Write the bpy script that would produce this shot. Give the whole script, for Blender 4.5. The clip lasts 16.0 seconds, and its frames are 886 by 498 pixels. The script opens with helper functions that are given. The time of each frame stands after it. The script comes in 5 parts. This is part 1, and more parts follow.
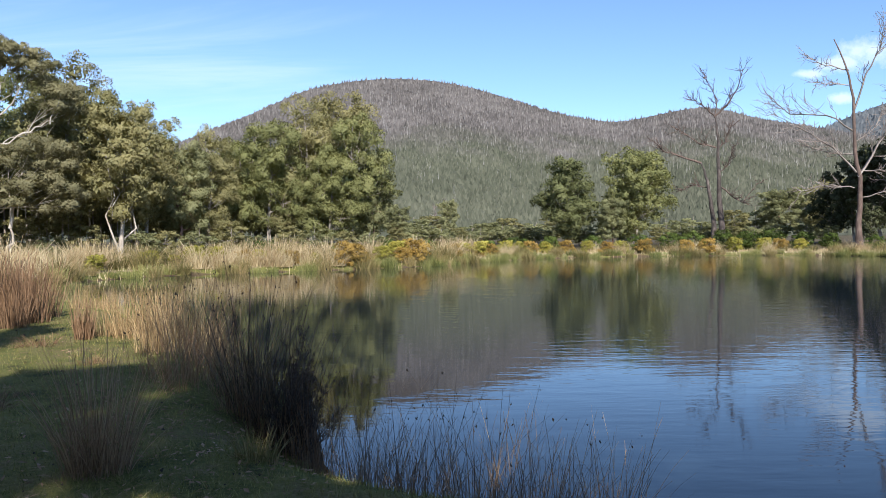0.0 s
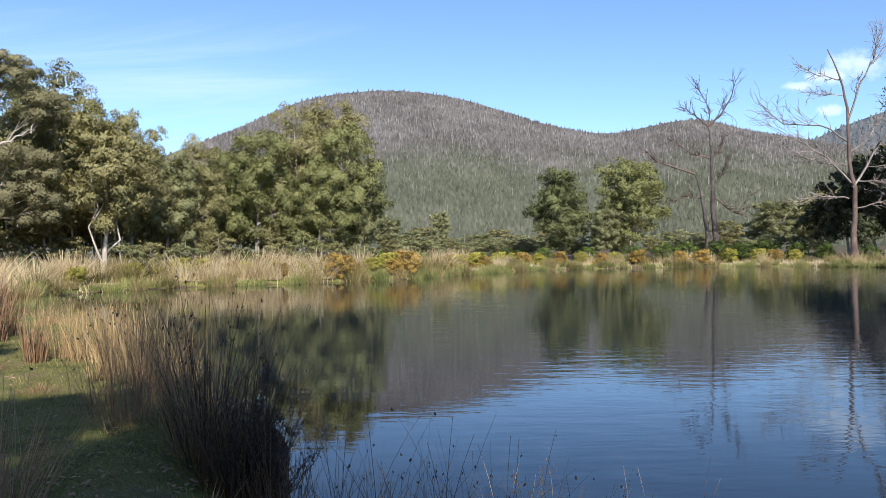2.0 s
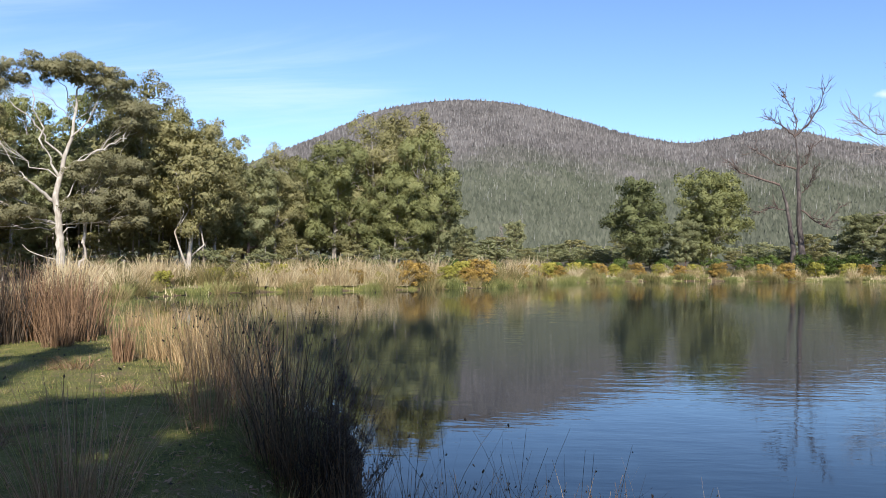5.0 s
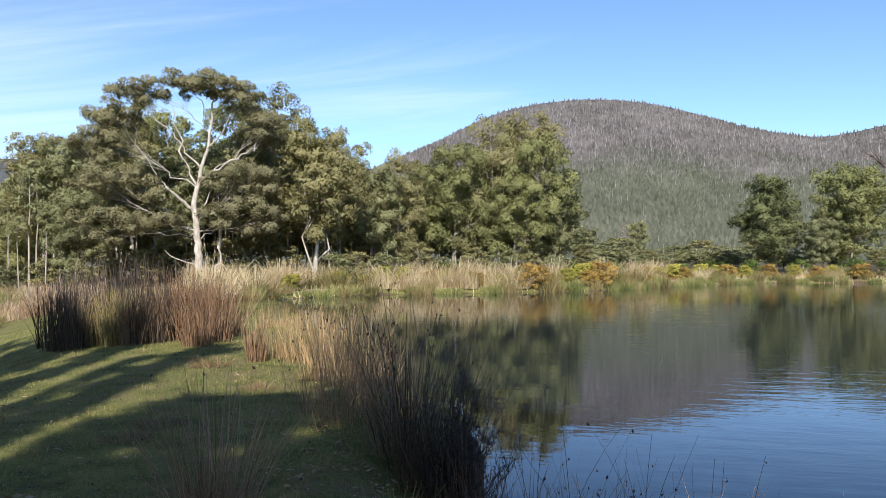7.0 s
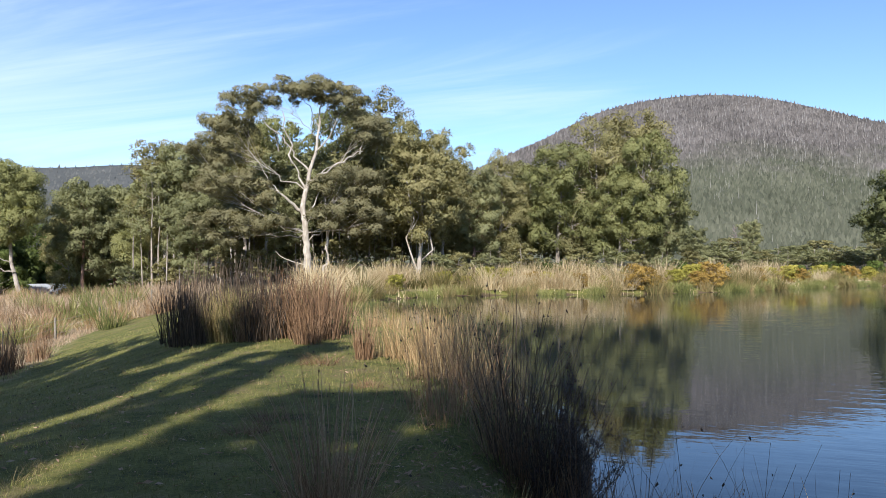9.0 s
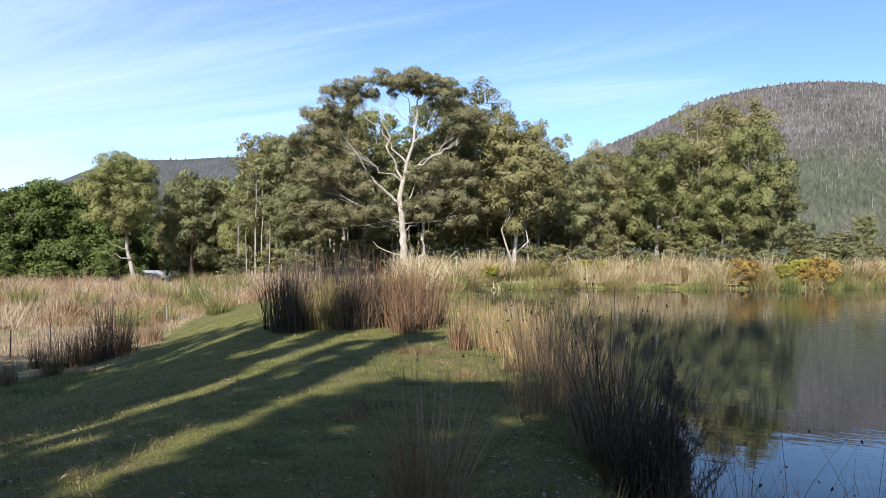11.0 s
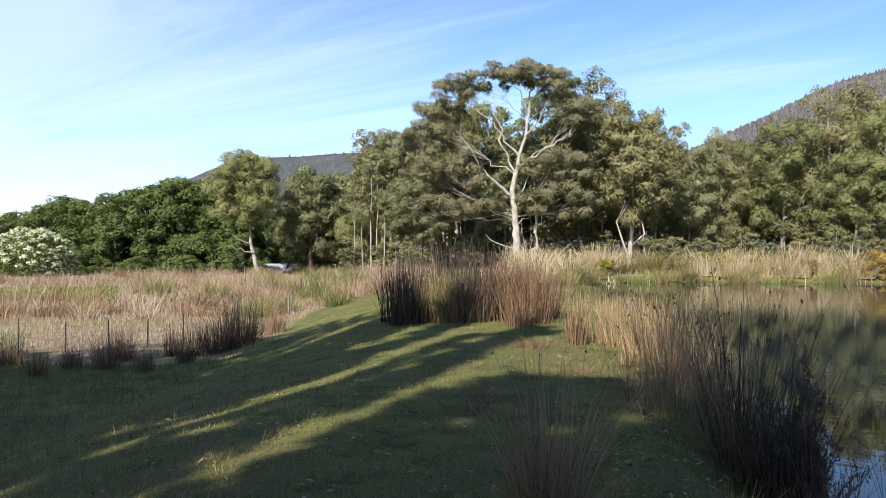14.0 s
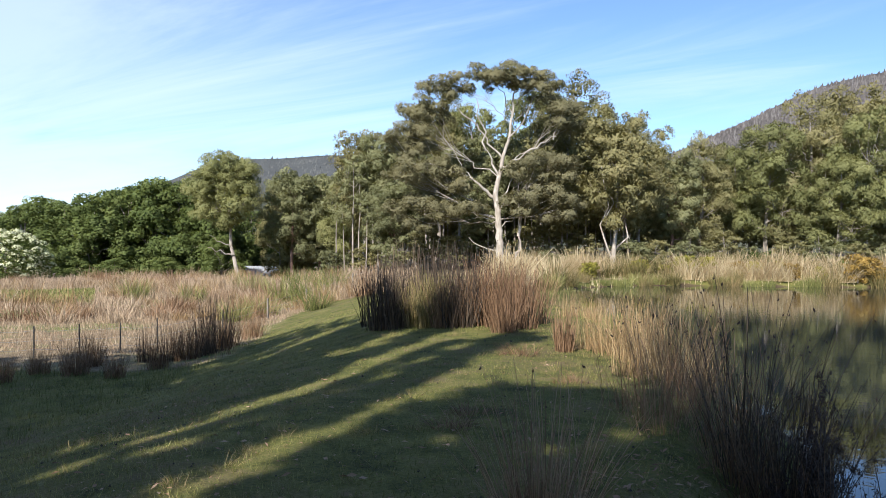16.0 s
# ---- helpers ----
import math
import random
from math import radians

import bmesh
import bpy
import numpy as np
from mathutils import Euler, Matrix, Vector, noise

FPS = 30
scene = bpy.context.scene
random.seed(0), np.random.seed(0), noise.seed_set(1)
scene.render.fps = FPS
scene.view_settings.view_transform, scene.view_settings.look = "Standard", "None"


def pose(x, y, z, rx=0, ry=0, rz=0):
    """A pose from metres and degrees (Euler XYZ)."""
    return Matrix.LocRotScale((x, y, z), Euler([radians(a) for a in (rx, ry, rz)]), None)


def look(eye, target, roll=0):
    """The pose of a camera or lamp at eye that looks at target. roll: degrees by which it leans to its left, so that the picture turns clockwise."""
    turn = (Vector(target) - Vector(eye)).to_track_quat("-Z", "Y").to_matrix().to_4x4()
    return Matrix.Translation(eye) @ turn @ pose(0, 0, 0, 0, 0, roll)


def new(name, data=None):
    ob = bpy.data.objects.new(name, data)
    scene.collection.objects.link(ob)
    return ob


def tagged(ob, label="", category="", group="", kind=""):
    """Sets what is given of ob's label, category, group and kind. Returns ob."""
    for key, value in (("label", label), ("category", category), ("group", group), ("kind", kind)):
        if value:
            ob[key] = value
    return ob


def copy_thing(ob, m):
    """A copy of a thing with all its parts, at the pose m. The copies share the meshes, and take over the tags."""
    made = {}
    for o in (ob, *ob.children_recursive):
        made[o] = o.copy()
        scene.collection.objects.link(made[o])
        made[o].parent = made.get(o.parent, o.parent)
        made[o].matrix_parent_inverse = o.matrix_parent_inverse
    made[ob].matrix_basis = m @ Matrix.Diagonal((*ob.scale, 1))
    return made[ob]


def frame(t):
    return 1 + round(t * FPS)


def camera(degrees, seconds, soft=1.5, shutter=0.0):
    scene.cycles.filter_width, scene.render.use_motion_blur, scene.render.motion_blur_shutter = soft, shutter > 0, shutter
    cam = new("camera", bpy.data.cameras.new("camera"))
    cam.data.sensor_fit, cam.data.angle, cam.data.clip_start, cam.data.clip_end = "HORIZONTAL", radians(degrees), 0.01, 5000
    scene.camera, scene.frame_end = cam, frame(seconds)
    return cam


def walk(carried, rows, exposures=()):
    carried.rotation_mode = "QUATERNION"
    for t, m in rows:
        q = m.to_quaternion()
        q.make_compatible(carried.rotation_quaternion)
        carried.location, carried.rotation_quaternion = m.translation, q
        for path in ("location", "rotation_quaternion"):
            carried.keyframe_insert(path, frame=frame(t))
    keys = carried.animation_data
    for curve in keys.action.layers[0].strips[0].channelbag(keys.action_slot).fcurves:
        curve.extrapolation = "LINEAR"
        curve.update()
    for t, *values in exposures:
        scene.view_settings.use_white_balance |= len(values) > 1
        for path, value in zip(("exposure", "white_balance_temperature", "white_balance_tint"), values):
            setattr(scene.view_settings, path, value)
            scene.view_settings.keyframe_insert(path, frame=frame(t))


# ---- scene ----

# ---- camera and its way ----
cam = camera(58.0, 16.0, soft=0.75)
EYE = 2.2
ROWS = [
    (0.0, 0.040, -1.240, -0.003, -0.05, -0.62, -0.52),
    (0.5, 0.036, -0.830, -0.005, -0.23, -0.45, -0.33),
    (1.0, 0.030, -0.400, -0.010, -0.42, -0.23, -0.46),
    (1.5, 0.040, -0.045, -0.014, -0.60, -0.01, -0.52),
    (2.0, 0.036, 0.040, -0.013, -0.64, 0.21, -0.61),
    (2.5, 0.033, 0.059, -0.011, -0.61, 0.39, -0.73),
    (3.0, 0.031, 0.061, -0.011, -0.49, 0.46, -0.76),
    (5.5, 0.021, 0.044, -0.003, 6.69, 0.94, 0.25),
    (6.0, 0.016, 0.044, -0.002, 8.75, 0.94, -0.00),
    (6.5, 0.014, 0.042, -0.000, 10.93, 0.96, 0.14),
    (7.0, 0.024, 0.031, -0.001, 13.24, 1.02, -0.04),
    (7.5, 0.023, 0.018, -0.001, 15.02, 1.12, 0.35),
    (8.0, 0.009, 0.004, -0.001, 16.78, 1.17, 0.16),
    (8.5, -0.002, -0.001, -0.002, 18.61, 1.18, 0.07),
    (9.0, -0.008, -0.006, -0.001, 20.56, 1.07, 0.04),
    (11.5, -0.012, -0.060, 0.003, 29.19, 0.23, 0.80),
    (12.0, -0.016, -0.066, 0.005, 31.11, 0.05, 0.77),
    (12.5, -0.031, -0.070, 0.006, 32.72, -0.09, 0.72),
    (13.0, -0.053, -0.070, 0.008, 34.31, -0.17, 0.83),
    (13.5, -0.073, -0.072, 0.007, 35.12, -0.17, 0.67),
    (14.0, -0.076, -0.064, 0.008, 35.36, -0.17, 0.49),
    (14.5, -0.082, -0.058, 0.008, 35.35, -0.12, 0.23),
    (15.0, -0.208, 0.115, 0.007, 35.17, -0.10, 0.25),
    (15.5, -0.400, 0.393, 0.008, 34.84, -0.03, 0.46),
    (16.0, -0.404, 0.408, 0.007, 34.12, 0.04, 0.68),
]
walk(cam, [(t, pose(x, y, EYE + z, 0, 0, yaw) @ pose(0, 0, 0, 90 + pitch) @ pose(0, 0, 0, 0, 0, roll))
           for t, x, y, z, yaw, pitch, roll in ROWS], [(0.0, 1.0, 5900, 10), (16.0, 1.0, 5900, 10)])

# ---- world, sun, exposure ----
SUN_AZ, SUN_EL = 168.0, 35.0        # degrees clockwise from +y, and above the horizon


def sun_way():
    a, e = radians(SUN_AZ), radians(SUN_EL)
    return Vector((math.sin(a) * math.cos(e), math.cos(a) * math.cos(e), math.sin(e)))


class Nodes:
    """A short way to write node trees."""

    def __init__(self, tree):
        self.t = tree
        tree.nodes.clear()

    def n(self, kind, inputs=None):
        node = self.t.nodes.new(kind)
        for k, v in (inputs or {}).items():
            if isinstance(v, bpy.types.NodeSocket):
                self.t.links.new(v, node.inputs[k])
            else:
                node.inputs[k].default_value = v
        return node

    def math(self, op, a, b=0.0, c=0.0, clamp=False):
        node = self.n("ShaderNodeMath", {0: a, 1: b, 2: c})
        node.operation, node.use_clamp = op, clamp
        return node.outputs[0]

    def ramp(self, fac, stops, mode="LINEAR"):
        node = self.n("ShaderNodeValToRGB", {0: fac})
        node.color_ramp.interpolation = mode
        el = node.color_ramp.elements
        while len(el) < len(stops):
            el.new(0.5)
        for e, (p, c) in zip(el, stops):
            e.position, e.color = p, (*c, 1) if len(c) == 3 else c
        return node.outputs[0]

    def mix(self, fac, a, b, blend="MIX"):
        node = self.n("ShaderNodeMix", {0: fac})
        node.data_type, node.blend_type = "RGBA", blend
        for i, v in ((6, a), (7, b)):
            if isinstance(v, bpy.types.NodeSocket):
                self.t.links.new(v, node.inputs[i])
            else:
                node.inputs[i].default_value = (*v, 1)
        return node.outputs[2]

    def noise(self, scale, detail=3.0, rough=0.55, vec=None, dist=0.0):
        ins = {"Scale": scale, "Detail": detail, "Roughness": rough, "Distortion": dist}
        if vec is not None:
            ins["Vector"] = vec
        return self.n("ShaderNodeTexNoise", ins).outputs[0]


PUFFS = [(28.5, 11.6, 0.048, 0.020), (26.4, 11.0, 0.030, 0.012), (24.4, 10.5, 0.026, 0.008), (26.5, 8.8, 0.018, 0.008), (31.5, 12.6, 0.04, 0.02)]    # bearing, height, half sizes
world = bpy.data.worlds.new("sky")
scene.world = world
world.use_nodes = True
W = Nodes(world.node_tree)
sky = W.n("ShaderNodeTexSky")
sky.sky_type, sky.sun_disc, sky.sun_elevation, sky.sun_rotation = "NISHITA", False, radians(SUN_EL), radians(SUN_AZ)
sky.air_density, sky.dust_density, sky.ozone_density, sky.altitude = 1.0, 0.0, 2.4, 2200.0
gen = W.n("ShaderNodeTexCoord").outputs["Generated"]
sep = W.n("ShaderNodeSeparateXYZ", {0: gen})
# high thin cirrus: the way up to a flat sheet of cloud
hz = W.math("MAXIMUM", W.math("ADD", sep.outputs[2], 0.06), 0.02)
cx, cy = W.math("DIVIDE", sep.outputs[0], hz), W.math("DIVIDE", sep.outputs[1], hz)
sheet = W.n("ShaderNodeCombineXYZ", {0: cx, 1: cy, 2: 0.0}).outputs[0]
turned = W.n("ShaderNodeMapping", {0: sheet, 2: (0, 0, radians(24)), 3: (0.16, 0.62, 1.0)}).outputs[0]
wisps = W.noise(1.6, 8.0, 0.62, turned, 0.7)
sheet2 = W.n("ShaderNodeMapping", {0: sheet, 1: (3.1, 1.7, 0), 3: (0.11, 0.11, 1.0)}).outputs[0]
cover = W.noise(1.0, 3.0, 0.5, sheet2)
west = W.math("MULTIPLY_ADD", sep.outputs[0], -0.55, -0.24)
amount = W.math("ADD", W.math("MULTIPLY", wisps, 1.0), W.math("ADD", W.math("MULTIPLY", cover, 0.35), west))
veil = W.ramp(amount, [(0.55, (0, 0, 0)), (0.98, (0.52, 0.52, 0.52))], "EASE")
# fair-weather puffs low over the eastern hills
ahead = W.math("MAXIMUM", sep.outputs[1], 0.05)
px, pz = W.math("DIVIDE", sep.outputs[0], ahead), W.math("DIVIDE", sep.outputs[2], ahead)
ragged = W.math("MULTIPLY_ADD", W.noise(26.0, 6.0, 0.65, gen), 2.6, -1.3)
low = 0.0
for az, el, wide, tall in PUFFS:
    u = W.math("DIVIDE", W.math("SUBTRACT", px, math.tan(radians(az))), wide)
    v = W.math("DIVIDE", W.math("SUBTRACT", pz, math.tan(radians(el)) / math.cos(radians(az))), tall)
    r = W.math("SQRT", W.math("ADD", W.math("MULTIPLY", u, u), W.math("MULTIPLY", v, v)))
    low = W.math("MAXIMUM", low, W.ramp(W.math("ADD", r, ragged), [(0.35, (1, 1, 1)), (1.15, (0, 0, 0))]))
clouds = W.math("MAXIMUM", veil, W.math("MULTIPLY", low, 0.68))
cloudy = W.mix(clouds, sky.outputs[0], (5.9, 6.4, 6.9))
W.n("ShaderNodeOutputWorld", {0: W.n("ShaderNodeBackground", {0: cloudy, 1: 0.095}).outputs[0]})

lamp = bpy.data.lights.new("sun", "SUN")
lamp.energy, lamp.angle, lamp.color = 5.0, radians(0.55), (1.0, 0.90, 0.76)
sun = new("sun", lamp)
sun.matrix_world = look(sun_way() * 300, (0, 0, 0))

# ---- materials ----


def material(name):
    m = bpy.data.materials.new(name)
    m.use_nodes = True
    return m, Nodes(m.node_tree)


def finish(N, shader, disp=None):
    N.n("ShaderNodeOutputMaterial", {0: shader})


def leafy(name, dark, mid, light, through_light=0.42, rough=0.62, patch=0.35):
    """Leaves: colour from leaf to leaf, slower change over the crown, light through the blade."""
    m, N = material(name)
    one = N.n("ShaderNodeNewGeometry").outputs["Random Per Island"]
    obj = N.n("ShaderNodeObjectInfo").outputs["Random"]
    pos = N.n("ShaderNodeNewGeometry").outputs["Position"]
    slow = N.noise(patch, 2.0, 0.5, pos)
    f = N.math("ADD", N.math("MULTIPLY", one, 0.24), N.math("MULTIPLY_ADD", slow, 1.0, -0.14))
    f = N.math("ADD", f, N.math("MULTIPLY_ADD", obj, 0.24, -0.12))
    col = N.ramp(f, [(0.08, dark), (0.5, mid), (0.95, light)])
    d = N.n("ShaderNodeBsdfPrincipled", {"Base Color": col, "Roughness": rough, "Specular IOR Level": 0.16})
    tr = N.n("ShaderNodeBsdfTranslucent", {0: N.mix(1.0, col, (1.0, 0.95, 0.55), "MULTIPLY")})
    finish(N, N.n("ShaderNodeMixShader", {0: through_light, 1: d.outputs[0], 2: tr.outputs[0]}).outputs[0])
    return m


def bark(name, a, b, c, scale=1.0):
    m, N = material(name)
    pos = N.n("ShaderNodeTexCoord").outputs["Object"]
    streak = N.noise(3.0 * scale, 5.0, 0.65, N.n("ShaderNodeMapping", {0: pos, 3: (3.0, 3.0, 0.35)}).outputs[0], 0.6)
    blot = N.noise(0.8 * scale, 3.0, 0.6, pos)
    f = N.math("ADD", N.math("MULTIPLY", streak, 0.6), N.math("MULTIPLY", blot, 0.5))
    col = N.ramp(f, [(0.36, a), (0.55, b), (0.74, c)])
    bump = N.n("ShaderNodeBump", {"Strength": 0.5, "Distance": 0.03, "Height": streak})
    finish(N, N.n("ShaderNodeBsdfPrincipled", {"Base Color": col, "Roughness": 0.85, "Normal": bump.outputs[0]}).outputs[0])
    return m


def plain(name, a, b, scale, rough=0.8, bump=0.2, metal=0.0):
    m, N = material(name)
    pos = N.n("ShaderNodeTexCoord").outputs["Object"]
    f = N.math("ADD", N.math("MULTIPLY", N.noise(scale, 4.0, 0.6, pos), 0.6), N.math("MULTIPLY", N.noise(scale * 7, 3.0, 0.6, pos), 0.4))
    col = N.ramp(f, [(0.32, a), (0.68, b)])
    bp = N.n("ShaderNodeBump", {"Strength": bump, "Distance": 0.02, "Height": f})
    finish(N, N.n("ShaderNodeBsdfPrincipled", {"Base Color": col, "Roughness": rough, "Metallic": metal, "Normal": bp.outputs[0]}).outputs[0])
    return m


def blade(name, low, mid, high, through_light=0.2):
    """Grass and rush stems: each blade its own tint, lighter towards the tip."""
    m, N = material(name)
    one = N.n("ShaderNodeNewGeometry").outputs["Random Per Island"]
    obj = N.n("ShaderNodeObjectInfo").outputs["Random"]
    slow = N.noise(0.35, 2.0, 0.5, N.n("ShaderNodeNewGeometry").outputs["Position"])
    f = N.math("ADD", N.math("MULTIPLY", one, 0.6), N.math("ADD", N.math("MULTIPLY", obj, 0.25), N.math("MULTIPLY_ADD", slow, 0.7, -0.3)))
    col = N.ramp(f, [(0.1, low), (0.5, mid), (0.92, high)])
    d = N.n("ShaderNodeBsdfPrincipled", {"Base Color": col, "Roughness": 0.6, "Specular IOR Level": 0.3})
    tr = N.n("ShaderNodeBsdfTranslucent", {0: col})
    finish(N, N.n("ShaderNodeMixShader", {0: through_light, 1: d.outputs[0], 2: tr.outputs[0]}).outputs[0])
    return m


LEAF_OLIVE = leafy("gum_leaves_olive", (0.121, 0.113, 0.056), (0.238, 0.225, 0.106), (0.379, 0.340, 0.174))
LEAF_BROWN = leafy("gum_leaves_brown", (0.105, 0.100, 0.055), (0.204, 0.192, 0.109), (0.323, 0.297, 0.172))
LEAF_GREY = leafy("gum_leaves_grey", (0.115, 0.122, 0.063), (0.230, 0.238, 0.123), (0.357, 0.354, 0.195))
LEAF_FRESH = leafy("gum_leaves_fresh", (0.110, 0.123, 0.052), (0.228, 0.236, 0.098), (0.357, 0.352, 0.163))
LEAF_BRONZE = leafy("gum_leaves_bronze", (0.116, 0.111, 0.053), (0.242, 0.222, 0.104), (0.378, 0.336, 0.161))
LEAF_WATTLE = leafy("wattle_leaves", (0.050, 0.072, 0.022), (0.122, 0.156, 0.048), (0.215, 0.250, 0.085))
LEAF_DARK = leafy("dark_leaves", (0.030, 0.034, 0.018), (0.070, 0.078, 0.040), (0.130, 0.140, 0.068), 0.25)
LEAF_ORANGE = leafy("orange_shrub_leaves", (0.153, 0.106, 0.031), (0.342, 0.230, 0.062), (0.543, 0.389, 0.121), 0.3, 0.6, 1.2)
LEAF_YELLOW = leafy("yellow_shrub_leaves", (0.118, 0.118, 0.026), (0.295, 0.277, 0.055), (0.507, 0.448, 0.110), 0.3, 0.6, 1.2)
LEAF_SHRUB = leafy("green_shrub_leaves", (0.03, 0.045, 0.010), (0.080, 0.115, 0.025), (0.16, 0.20, 0.05), 0.28, 0.6, 1.2)
LEAF_HEATH = leafy("heath_leaves", (0.027, 0.020, 0.020), (0.072, 0.048, 0.042), (0.166, 0.100, 0.081), 0.1, 0.8)
FLOWER_CREAM = leafy("cream_blossom", (0.45, 0.47, 0.28), (0.66, 0.68, 0.46), (0.80, 0.80, 0.62), 0.25)
BARK_WHITE = bark("white_gum_bark", (0.17, 0.14, 0.112), (0.31, 0.275, 0.232), (0.50, 0.465, 0.41))
BARK_GREY = bark("grey_gum_bark", (0.13, 0.105, 0.085), (0.27, 0.235, 0.20), (0.44, 0.40, 0.35))
BARK_RED = bark("red_brown_bark", (0.10, 0.055, 0.04), (0.22, 0.13, 0.095), (0.38, 0.26, 0.20))
BARK_DEAD = bark("dead_wood", (0.075, 0.048, 0.040), (0.165, 0.118, 0.10), (0.36, 0.31, 0.28))
BARK_OLD = bark("old_dead_trunk", (0.035, 0.024, 0.020), (0.085, 0.056, 0.045), (0.17, 0.125, 0.105))
BARK_BURNT = bark("charred_wood", (0.015, 0.012, 0.011), (0.048, 0.037, 0.033), (0.14, 0.115, 0.105))
STEM_STRAW = blade("straw_stems", (0.15, 0.090, 0.042), (0.33, 0.225, 0.110), (0.56, 0.43, 0.24))
STEM_RUST = blade("rusty_stems", (0.08, 0.045, 0.024), (0.20, 0.120, 0.066), (0.36, 0.24, 0.145))
STEM_DARK = blade("dark_stems", (0.016, 0.013, 0.010), (0.062, 0.045, 0.032), (0.202, 0.143, 0.093))
STEM_FAWN = blade("fawn_stems", (0.11, 0.068, 0.040), (0.27, 0.180, 0.110), (0.46, 0.34, 0.225))
STEM_GREEN = blade("green_rush_stems", (0.065, 0.078, 0.022), (0.175, 0.185, 0.055), (0.33, 0.31, 0.12))
STEM_MIXED = blade("drying_rush_stems", (0.075, 0.075, 0.022), (0.20, 0.165, 0.065), (0.38, 0.28, 0.14))
STEM_BANK = blade("pale_bank_grass", (0.28, 0.20, 0.105), (0.48, 0.385, 0.225), (0.66, 0.57, 0.385), 0.3)
STEM_MEADOW = blade("dry_meadow_grass", (0.19, 0.130, 0.082), (0.36, 0.270, 0.180), (0.54, 0.44, 0.32))
TURF = blade("turf_blades", (0.050, 0.060, 0.014), (0.175, 0.180, 0.045), (0.40, 0.36, 0.13), 0.3)
SEED = plain("seed_heads", (0.02, 0.014, 0.010), (0.06, 0.04, 0.025), 30.0)
LITTER = leafy("fallen_leaves", (0.12, 0.062, 0.034), (0.31, 0.195, 0.120), (0.55, 0.42, 0.30), 0.05, 0.6, 2.0)
POST_WOOD = plain("weathered_post", (0.10, 0.085, 0.07), (0.28, 0.25, 0.21), 9.0)
STEEL_POST = plain("dark_steel_post", (0.015, 0.015, 0.015), (0.05, 0.045, 0.04), 9.0, 0.6)
WIRE = plain("fence_wire", (0.25, 0.25, 0.25), (0.42, 0.42, 0.42), 20.0, 0.5, 0.1, 0.8)


def ground_material():
    m, N = material("ground")
    pos = N.n("ShaderNodeNewGeometry").outputs["Position"]
    big, mid, fine = N.noise(0.22, 4.0, 0.6, pos), N.noise(1.7, 5.0, 0.65, pos), N.noise(26.0, 5.0, 0.8, pos)
    turf = N.ramp(N.math("ADD", N.math("MULTIPLY", mid, 0.55), N.math("MULTIPLY", fine, 0.45)),
                  [(0.36, (0.036, 0.034, 0.014)), (0.46, (0.105, 0.112, 0.028)), (0.56, (0.19, 0.182, 0.050)), (0.66, (0.34, 0.27, 0.13))])
    bare = N.ramp(fine, [(0.3, (0.06, 0.042, 0.026)), (0.7, (0.17, 0.12, 0.075))])
    lawn = N.mix(N.ramp(N.math("ADD", N.math("MULTIPLY", mid, 0.7), N.math("MULTIPLY", big, 0.5)), [(0.60, (0, 0, 0)), (0.76, (0.75, 0.75, 0.75))]), turf, bare)
    straw = N.ramp(N.math("ADD", N.math("MULTIPLY", mid, 0.6), N.math("MULTIPLY", fine, 0.4)),
                   [(0.30, (0.13, 0.095, 0.055)), (0.5, (0.26, 0.195, 0.12)), (0.72, (0.40, 0.32, 0.21))])
    meadow = N.mix(N.ramp(big, [(0.48, (0, 0, 0)), (0.62, (0.8, 0.8, 0.8))]), straw, (0.16, 0.20, 0.05))
    wood = N.ramp(N.math("ADD", N.math("MULTIPLY", mid, 0.5), N.math("MULTIPLY", fine, 0.5)),
                  [(0.3, (0.035, 0.030, 0.018)), (0.7, (0.12, 0.095, 0.055))])
    mud = N.ramp(fine, [(0.3, (0.05, 0.036, 0.022)), (0.7, (0.15, 0.105, 0.062))])
    cover = N.n("ShaderNodeAttribute")
    cover.attribute_name = "cover"
    s = N.n("ShaderNodeSeparateColor", {0: cover.outputs["Color"]})
    jit = N.math("MULTIPLY_ADD", mid, 0.5, -0.25)

    def edge(x):
        return N.ramp(N.math("ADD", x, jit), [(0.35, (0, 0, 0)), (0.65, (1, 1, 1))])
    c = N.mix(edge(s.outputs[0]), lawn, meadow)
    c = N.mix(edge(s.outputs[1]), c, wood)
    c = N.mix(edge(s.outputs[2]), c, mud)
    bp = N.n("ShaderNodeBump", {"Strength": 0.8, "Distance": 0.06, "Height": N.math("ADD", fine, mid)})
    finish(N, N.n("ShaderNodeBsdfPrincipled", {"Base Color": c, "Roughness": 0.92, "Specular IOR Level": 0.2, "Normal": bp.outputs[0]}).outputs[0])
    return m


